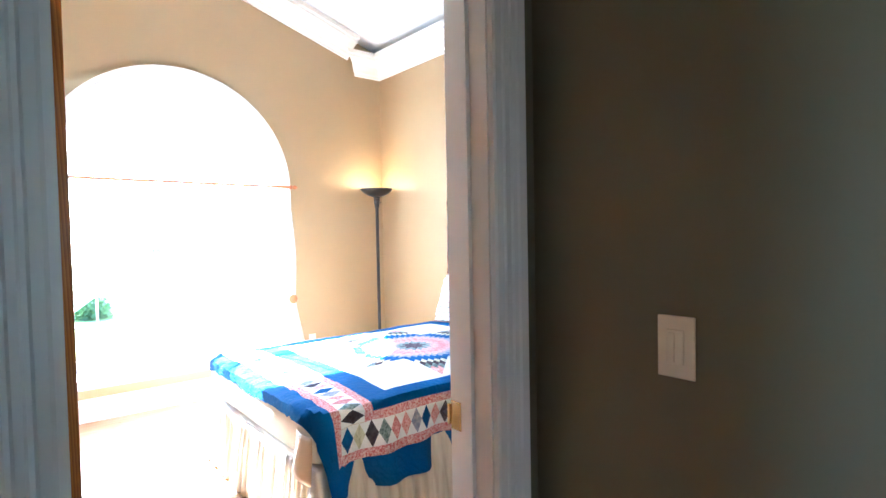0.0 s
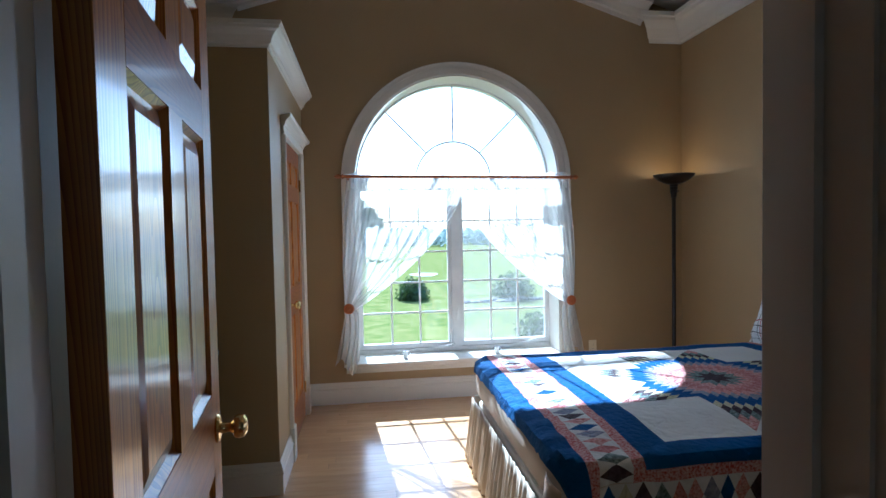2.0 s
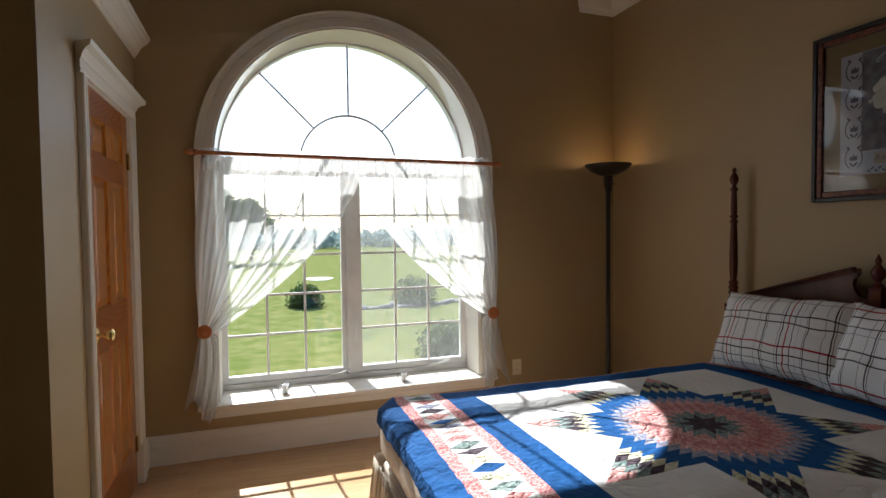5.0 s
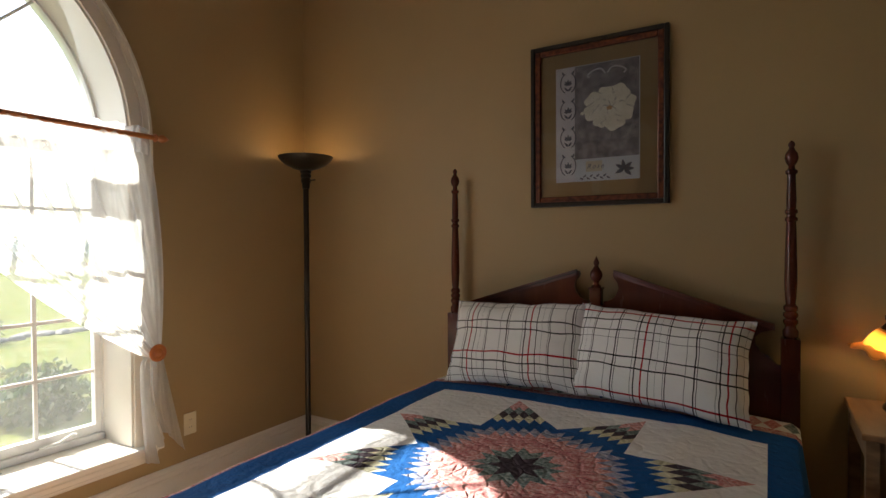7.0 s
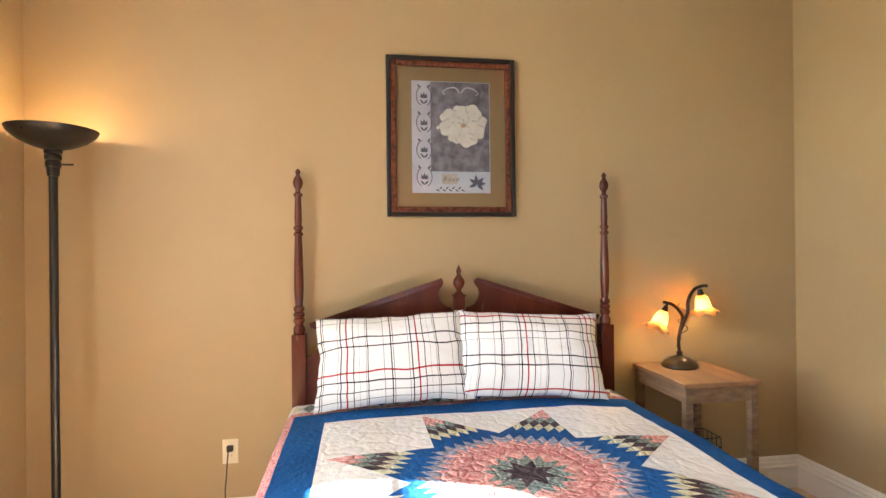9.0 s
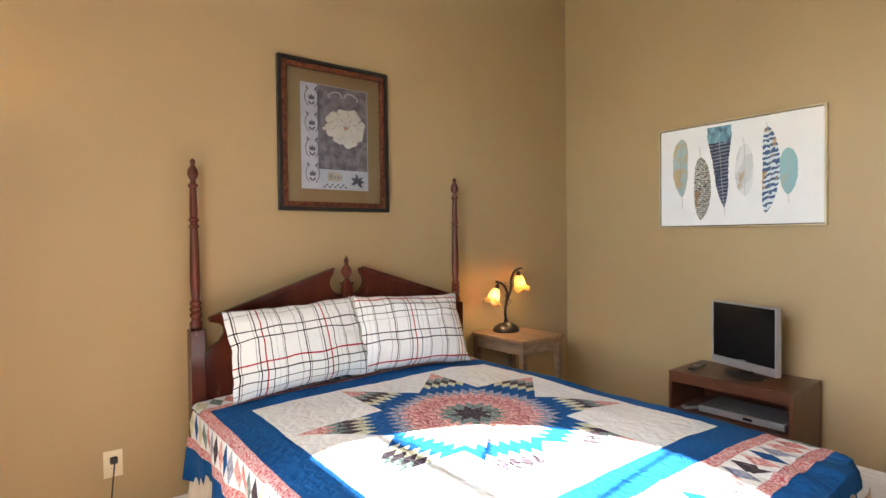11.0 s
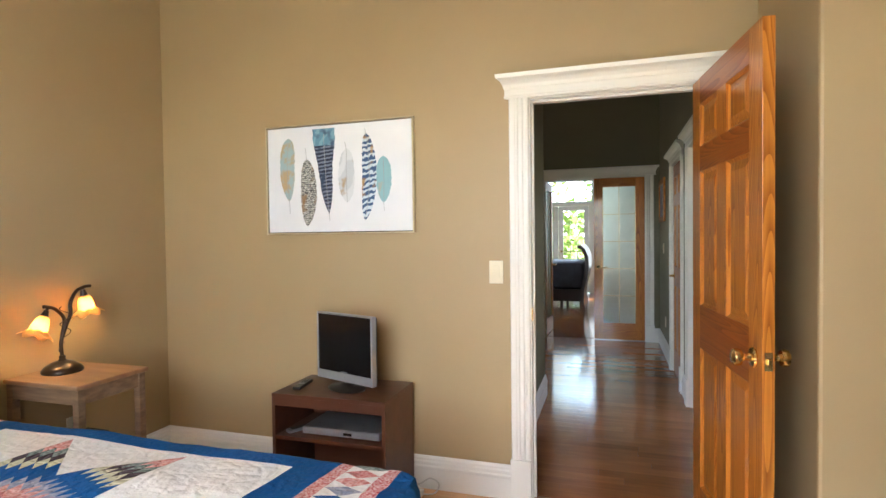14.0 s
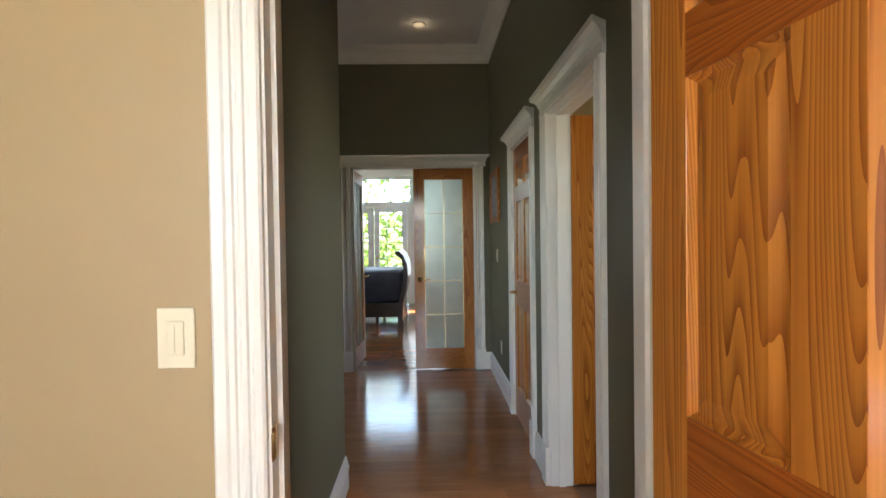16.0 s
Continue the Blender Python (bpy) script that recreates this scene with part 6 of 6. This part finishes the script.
part("cup", lathe([(0.0, 0.168), (0.03, 0.17), (0.042, 0.19), (0.04, 0.21), (0.036, 0.21), (0.034, 0.19), (0, 0.178)], 24), PEWTER, gl, smooth=True)

# ---- hall things ----
hp = thing("hall_picture", "small picture in a pine frame on the hall wall", "picture", pose(HX0, -2.95, 1.77, 0, 0, 90))
for bm in four_bars(0.62, 0.50, 0.06, -0.025, -0.002, 0.003):
    part("frame", bm, PINE, hp)
part("image", boxes((-0.25, 0.25, -0.012, -0.003, -0.19, 0.19)), P_SLATE, hp)
dl = thing("downlight", "small recessed ceiling light, lit", "ceiling light", pose(0.973, -2.77, HZ))
part("ring", lathe([(0.04, 0), (0.06, 0), (0.06, -0.006), (0.04, -0.01)], 28), WHITE, dl, smooth=True)
part("lens", lathe([(0, -0.001), (0.04, -0.001), (0.04, -0.004), (0, -0.004)], 24), glow("downlight_lens", (1.0, 0.72, 0.35), 1.0), dl)
bulb("hall_light", (0.973, -2.77, HZ - 0.06), 0.015, (1.0, 0.7, 0.4), 0.04)
vt = thing("ceiling_vent", "white square ceiling vent in the hall", "vent", pose(0.98, -1.75, HZ))
part("frame", boxes((-0.09, 0.09, -0.06, 0.06, -0.012, 0), bevel=0.003), WHITE, vt)
for i in range(5):
    part("slat", boxes((-0.075, 0.075, -0.045 + i * 0.02, -0.033 + i * 0.02, -0.016, -0.0121)), WHITE, vt)

# ---- bedroom beyond the glazed doors ----
RY1 = -9.2
FARPAINT = material("grey_green_paint", (0.34, 0.36, 0.31), 0.6, second=(0.32, 0.34, 0.29), scale=2)
wall("wall_far_sides", boxes((-0.32, -0.2, RY1, HY - 0.12, 0, 3.6), (5.2, 5.32, RY1, HY - 0.12, 0, 3.6)), "grey-green walls of the far bedroom", FARPAINT)
wall("wall_far_end", boxes((-0.32, 1.22, RY1 - 0.15, RY1, 0, 3.6), (3.52, 5.32, RY1 - 0.15, RY1, 0, 3.6), (1.22, 3.52, RY1 - 0.15, RY1, 2.70, 3.6), (1.22, 3.52, RY1 - 0.15, RY1, 2.065, 2.115), (1.22, 1.34, RY1 - 0.15, RY1, 0, 2.065)), "white-trimmed end wall with garden doors", WHITE)
tagged(part("ceiling_far", boxes((-0.32, 5.32, RY1 - 0.15, HY - 0.12, 3.6, 3.7)), CEILING), "white ceiling of the far bedroom", "ceiling", kind="structure")


def lattice(root, x0, x1, z0, z1, nx, nz, y, frm=0.09, low=0.0):
    part("frame", boxes((x0, x0 + frm, y, y + 0.05, z0, z1), (x1 - frm, x1, y, y + 0.05, z0, z1), (x0 + frm, x1 - frm, y, y + 0.05, z0, z0 + frm + low), (x0 + frm, x1 - frm, y, y + 0.05, z1 - frm, z1), bevel=0.003), VINYL, root)
    a, b, c, d_ = x0 + frm, x1 - frm, z0 + frm + low, z1 - frm
    for k in range(1, nx):
        x = a + (b - a) * k / nx
        part("muntin", boxes((x - 0.009, x + 0.009, y + 0.015, y + 0.035, c, d_)), VINYL, root)
    for k in range(1, nz):
        z = c + (d_ - c) * k / nz
        part("muntin", boxes((a, b, y + 0.016, y + 0.034, z - 0.009, z + 0.009)), VINYL, root)
    p_ = part("pane", boxes((a, b, y + 0.022, y + 0.026, c, d_)), GLASS, root)
    p_.visible_shadow = False


gd = thing("garden_door", "white glazed garden door with small panes", "door", pose(0, RY1 - 0.1, 0))
lattice(gd, 1.345, 2.04, 0.02, 2.06, 3, 5, 0, 0.105, 0.2)
part("knob", lathe([(0, 0), (0.028, 0), (0.025, 0.02), (0.012, 0.03), (0.027, 0.05), (0.02, 0.07), (0, 0.072)], 16), BRASS, gd, smooth=True, at=pose(1.98, 0.05, 0.98, -90))
for i, (a, b) in enumerate(((2.05, 2.78), (2.79, 3.51))):
    w_ = thing(f"window_{i + 2}", "white garden window with small panes", "window", pose(0, RY1 - 0.1, 0), kind="structure")
    lattice(w_, a, b, 0.02, 2.06, 3, 5, 0, 0.13, 0.25)
w_ = thing("window_4", "white transom window with small panes", "window", pose(0, RY1 - 0.1, 0), kind="structure")
lattice(w_, 1.225, 3.515, 2.12, 2.695, 8, 2, 0, 0.05)
# two unseen windows, added to go with the hall's fill lamps
w_ = thing("window_5", "unseen white window with small panes, added on the landing", "window", pose(4.66, -2.9, 0, 0, 0, 90), kind="structure")
lattice(w_, 0.0, 1.3, 0.9, 2.15, 3, 3, -0.03, 0.06)
w_ = thing("window_6", "unseen white window with small panes, added in the side room", "window", pose(-1.84, -0.7, 0, 0, 0, 90), kind="structure")
lattice(w_, 0.0, 1.2, 0.9, 2.15, 3, 3, -0.03, 0.06)
sb = thing("sleigh_bed", "dark sleigh bed with a rolled footboard and dark bedding", "bed", pose(1.2, -7.75, 0))
prof = [(0.0, 0.05), (-0.03, 0.15), (-0.02, 0.35), (0.04, 0.6), (0.07, 0.8), (0.06, 0.98), (0.0, 1.12), (-0.07, 1.19), (-0.12, 1.18), (-0.13, 1.14), (-0.09, 1.12), (-0.03, 1.05), (0.0, 0.92), (0.0, 0.78), (-0.03, 0.6), (-0.09, 0.35), (-0.1, 0.15), (-0.09, 0.0), (-0.01, 0.0)]
part("footboard", plate([(0.1 - x - 0.0, z) for x, z in prof], 1.6), DARKWOOD, sb, "rolled dark footboard")
for y in (0.02, 1.54):
    part("rail", boxes((0.12, 2.1, y, y + 0.04, 0.16, 0.38), bevel=0.004), DARKWOOD, sb)
for x in (0.5, 1.6):
    for y in (0.1, 1.5):
        part("leg", boxes((x, x + 0.05, y - 0.025, y + 0.025, 0, 0.16)), DARKWOOD, sb)
part("headboard", boxes((2.1, 2.18, 0, 1.6, 0, 1.3), bevel=0.03), DARKWOOD, sb)
BEDDING = material("black_bedding", (0.016, 0.017, 0.024), 0.6, second=(0.03, 0.032, 0.045), scale=7, bump=0.5, bump_scale=18)
bm = boxes((1.33, 3.28, -7.70, -6.20, 0.38, 0.88), bevel=0.08)
tagged(part("bedding", bm, BEDDING, smooth=True), "dark quilted bedding on the sleigh bed", "bedding")

# ---- garden ----
LEAF = material("leaf_green", (0.07, 0.115, 0.03), 0.6, second=(0.12, 0.17, 0.05), scale=3)
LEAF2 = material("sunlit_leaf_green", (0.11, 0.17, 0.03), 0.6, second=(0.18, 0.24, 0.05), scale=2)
# distance haze is mixed into the far woods' colour, paler than real foliage
LEAF_HAZED = material("hazed_leaf_green", (0.30, 0.38, 0.36), 0.8, second=(0.36, 0.44, 0.42), scale=0.4)
for _m in (LEAF, LEAF2, LEAF_HAZED):
    _nt = _m.node_tree
    _bs, _tr, _mx = _nt.nodes["Principled BSDF"], _nt.nodes.new("ShaderNodeBsdfTranslucent"), _nt.nodes.new("ShaderNodeMixShader")
    _mx.inputs[0].default_value = 0.45
    _nt.links.new(_bs.inputs["Base Color"].links[0].from_socket, _tr.inputs[0])
    _nt.links.new(_bs.outputs[0], _mx.inputs[1]), _nt.links.new(_tr.outputs[0], _mx.inputs[2])
    _nt.links.new(_mx.outputs[0], _nt.nodes["Material Output"].inputs[0])
BARK = material("bark", (0.10, 0.075, 0.055), 0.9, bump=0.5, bump_scale=12)
STONE = material("garden_stone", (0.30, 0.29, 0.27), 0.85, second=(0.22, 0.21, 0.20), bump=0.5, bump_scale=14)
WATER = material("pond_water", (0.12, 0.16, 0.18), 0.05)


def leaves(bm, centre, rx, rz, n, size, rnd, hollow=0.55):
    """Leaf quads scattered through the outer shell of an uneven clump."""
    for _ in range(n):
        d = Vector((rnd.gauss(0, 1), rnd.gauss(0, 1), rnd.gauss(0, 1))).normalized()
        k = rnd.uniform(hollow, 1.0) * (1 + 0.22 * noise.noise(d * 2.3 + Vector(centre)))
        p = Vector(centre) + Vector((d.x * rx * k, d.y * rx * k, d.z * rz * k))
        a = Vector((rnd.gauss(0, 1), rnd.gauss(0, 1), rnd.gauss(0, 1))).normalized()
        b = a.orthogonal().normalized()
        s = size * rnd.uniform(0.6, 1.3)
        bm.faces.new([bm.verts.new(p + a * s), bm.verts.new(p + b * s * 0.5), bm.verts.new(p - a * s), bm.verts.new(p - b * s * 0.5)])


def bush(place, rx, rz, seed, label, n=1500):
    rnd = random.Random(seed)
    root = thing("bush", label, "bush", pose(*place))
    bm = bmesh.new()
    leaves(bm, (0, 0, rz * 0.3), rx, rz * 1.2, n, 0.06, rnd, 0.35)
    part("crown", bm, LEAF, root)
    bm = bmesh.new()
    for k in range(5):
        a = k * 1.26
        tube([(0.05 * math.cos(a), 0.05 * math.sin(a), -0.05), (0.4 * rx * math.cos(a), 0.4 * rx * math.sin(a), rz)], [0.03, 0.012], 6, bm)
    part("stem", bm, BARK, root)


def tree(place, h, crown, seed, label, mat=None, n=2600, size=0.16):
    rnd = random.Random(seed)
    root = thing("tree", label, "tree", pose(*place))
    bm = tube([(0, 0, -0.1), (0.05 * h * 0.2, 0, h * 0.3), (0, 0.02 * h, h * 0.6), (0.02 * h, 0, h * 0.85)], [0.03 * h, 0.024 * h, 0.016 * h, 0.006 * h], 8)
    tips_ = []
    for k in range(8):
        a, z = k * 2.4, h * rnd.uniform(0.35, 0.75)
        tip = Vector((crown * 0.7 * math.cos(a), crown * 0.7 * math.sin(a), z + h * 0.15))
        tube([(0, 0, z), tip * 0.5 + Vector((0, 0, z * 0.5 + 0.02 * h)), tip], [0.012 * h, 0.008 * h, 0.003 * h], 6, bm)
        tips_.append(tip)
    part("trunk", bm, BARK, root)
    bm = bmesh.new()
    for tp in tips_ + [Vector((0, 0, h * 0.9)), Vector((0, 0, h * 0.65))]:
        leaves(bm, tp, crown * rnd.uniform(0.4, 0.6), crown * rnd.uniform(0.35, 0.5), n // 10, size, rnd, 0.2)
    part("crown", bm, mat or LEAF, root)


GZ = -0.75
bush((2.16, 17.2, GZ), 0.52, 0.46, 3, "round clipped green bush on the lawn", 2600)
bush((5.2, 16.5, GZ), 0.70, 0.56, 4, "spreading grey-green bush among stones", 2200)
bush((3.95, 9.9, GZ), 0.6, 0.44, 6, "low green shrub near the window", 2200)
tree((-1.3, 41.6, GZ), 5.2, 1.5, 7, "dark leafy tree beyond the lawn", size=0.2)
tree((0.45, 42, GZ), 4.4, 1.5, 8, "dark leafy tree beyond the lawn", size=0.2)
rnd = random.Random(21)
for k in range(14):
    bm = bmesh.new()
    bmesh.ops.create_icosphere(bm, subdivisions=2, radius=1)
    sc = Vector((rnd.uniform(0.14, 0.3), rnd.uniform(0.12, 0.22), rnd.uniform(0.05, 0.1)))
    for v in bm.verts:
        v.co = Vector((v.co.x * sc.x, v.co.y * sc.y, v.co.z * sc.z)) * (1 + 0.25 * noise.noise(v.co * 1.7 + Vector((k, 0, 0))))
    ob = tagged(part("garden_stone", bm, STONE, smooth=True), "weathered grey edging stone on the lawn", "stone", group="garden edging stones")
    ob.location = (3.3 + k * 0.30, 16.0 + 0.02 * k + rnd.uniform(-0.2, 0.2), GZ + 0.02)
bm = bmesh.new()
bm.faces.new([bm.verts.new((3.45 + 0.65 * math.cos(a) * (1 + 0.15 * math.sin(3 * a)), 26.0 + 0.9 * math.sin(a), GZ + 0.02)) for a in [2 * math.pi * i / 40 for i in range(40)]])
tagged(part("water_pond", bm, WATER), "small pale pond beyond the lawn", "pond", kind="structure")
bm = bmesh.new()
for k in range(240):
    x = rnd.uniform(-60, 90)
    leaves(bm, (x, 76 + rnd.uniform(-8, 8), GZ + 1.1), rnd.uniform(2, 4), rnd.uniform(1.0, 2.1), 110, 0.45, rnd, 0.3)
tagged(part("tree_line", bm, LEAF_HAZED), "far green woods beyond the fields, haze put into their colour", "woods", kind="stuff")
bm = bmesh.new()
for k in range(60):
    leaves(bm, (rnd.uniform(-7, 11), -17 + rnd.uniform(-3, 1.5), rnd.uniform(-0.3, 5.2)), rnd.uniform(0.9, 1.9), rnd.uniform(0.8, 1.5), 170, 0.16, rnd, 0.2)
tagged(part("garden_trees", bm, LEAF2), "sunlit leafy trees outside the far windows", "trees", kind="stuff")

# ---- floor boards ----
PWID = 0.083
FLOOR_ROOT = tagged(new("floor", None), "honey maple strip floor running wall to wall", "floor", kind="structure")
cache = {}


def board(length):
    key = round(length, 2)
    if key not in cache:
        bm = boxes((0, key - 0.0015, 0.0006, PWID - 0.0006, -0.012, 0))
        me = bpy.data.meshes.new("board")
        bmesh.ops.recalc_face_normals(bm, faces=bm.faces[:])
        bm.to_mesh(me)
        bm.free()
        me.materials.append(FLOOR)
        cache[key] = me
    return cache[key]


rnd = random.Random(77)


def lay(x0, x1, y0, y1):
    """Rows of boards along x; lists (x, y, length)."""
    out, y = [], y0
    while y < y1 - 0.02:
        x, first = x0, True
        while x < x1 - 0.03:
            ln = rnd.choice((0.9, 1.2, 1.5)) * (rnd.uniform(0.3, 1) if first else 1)
            first = False
            ln = round(min(ln, x1 - x), 2)
            if x1 - x - ln < 0.2:
                ln = round(x1 - x, 2)
            out.append((x, y, ln))
            x += ln
        y += PWID
    return out


room = lay(WX, EX, SY - 0.06, NY)
for x, y, ln in room:
    ob = new("board", board(ln))
    ob.parent = FLOOR_ROOT
    ob.location = (x, y, 0)
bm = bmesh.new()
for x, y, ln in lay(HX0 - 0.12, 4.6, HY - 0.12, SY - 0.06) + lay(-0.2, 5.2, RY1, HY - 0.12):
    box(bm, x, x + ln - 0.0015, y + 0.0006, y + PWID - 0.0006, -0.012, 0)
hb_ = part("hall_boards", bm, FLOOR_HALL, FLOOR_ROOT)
tagged(hb_, kind="stuff")
tagged(part("floor_hall_base", boxes((-1.9, 5.2, RY1 - 0.15, SY - 0.06, -0.12, -0.004)), FLOOR_GAP), "dark joints below the hall boards", "floor", kind="structure")
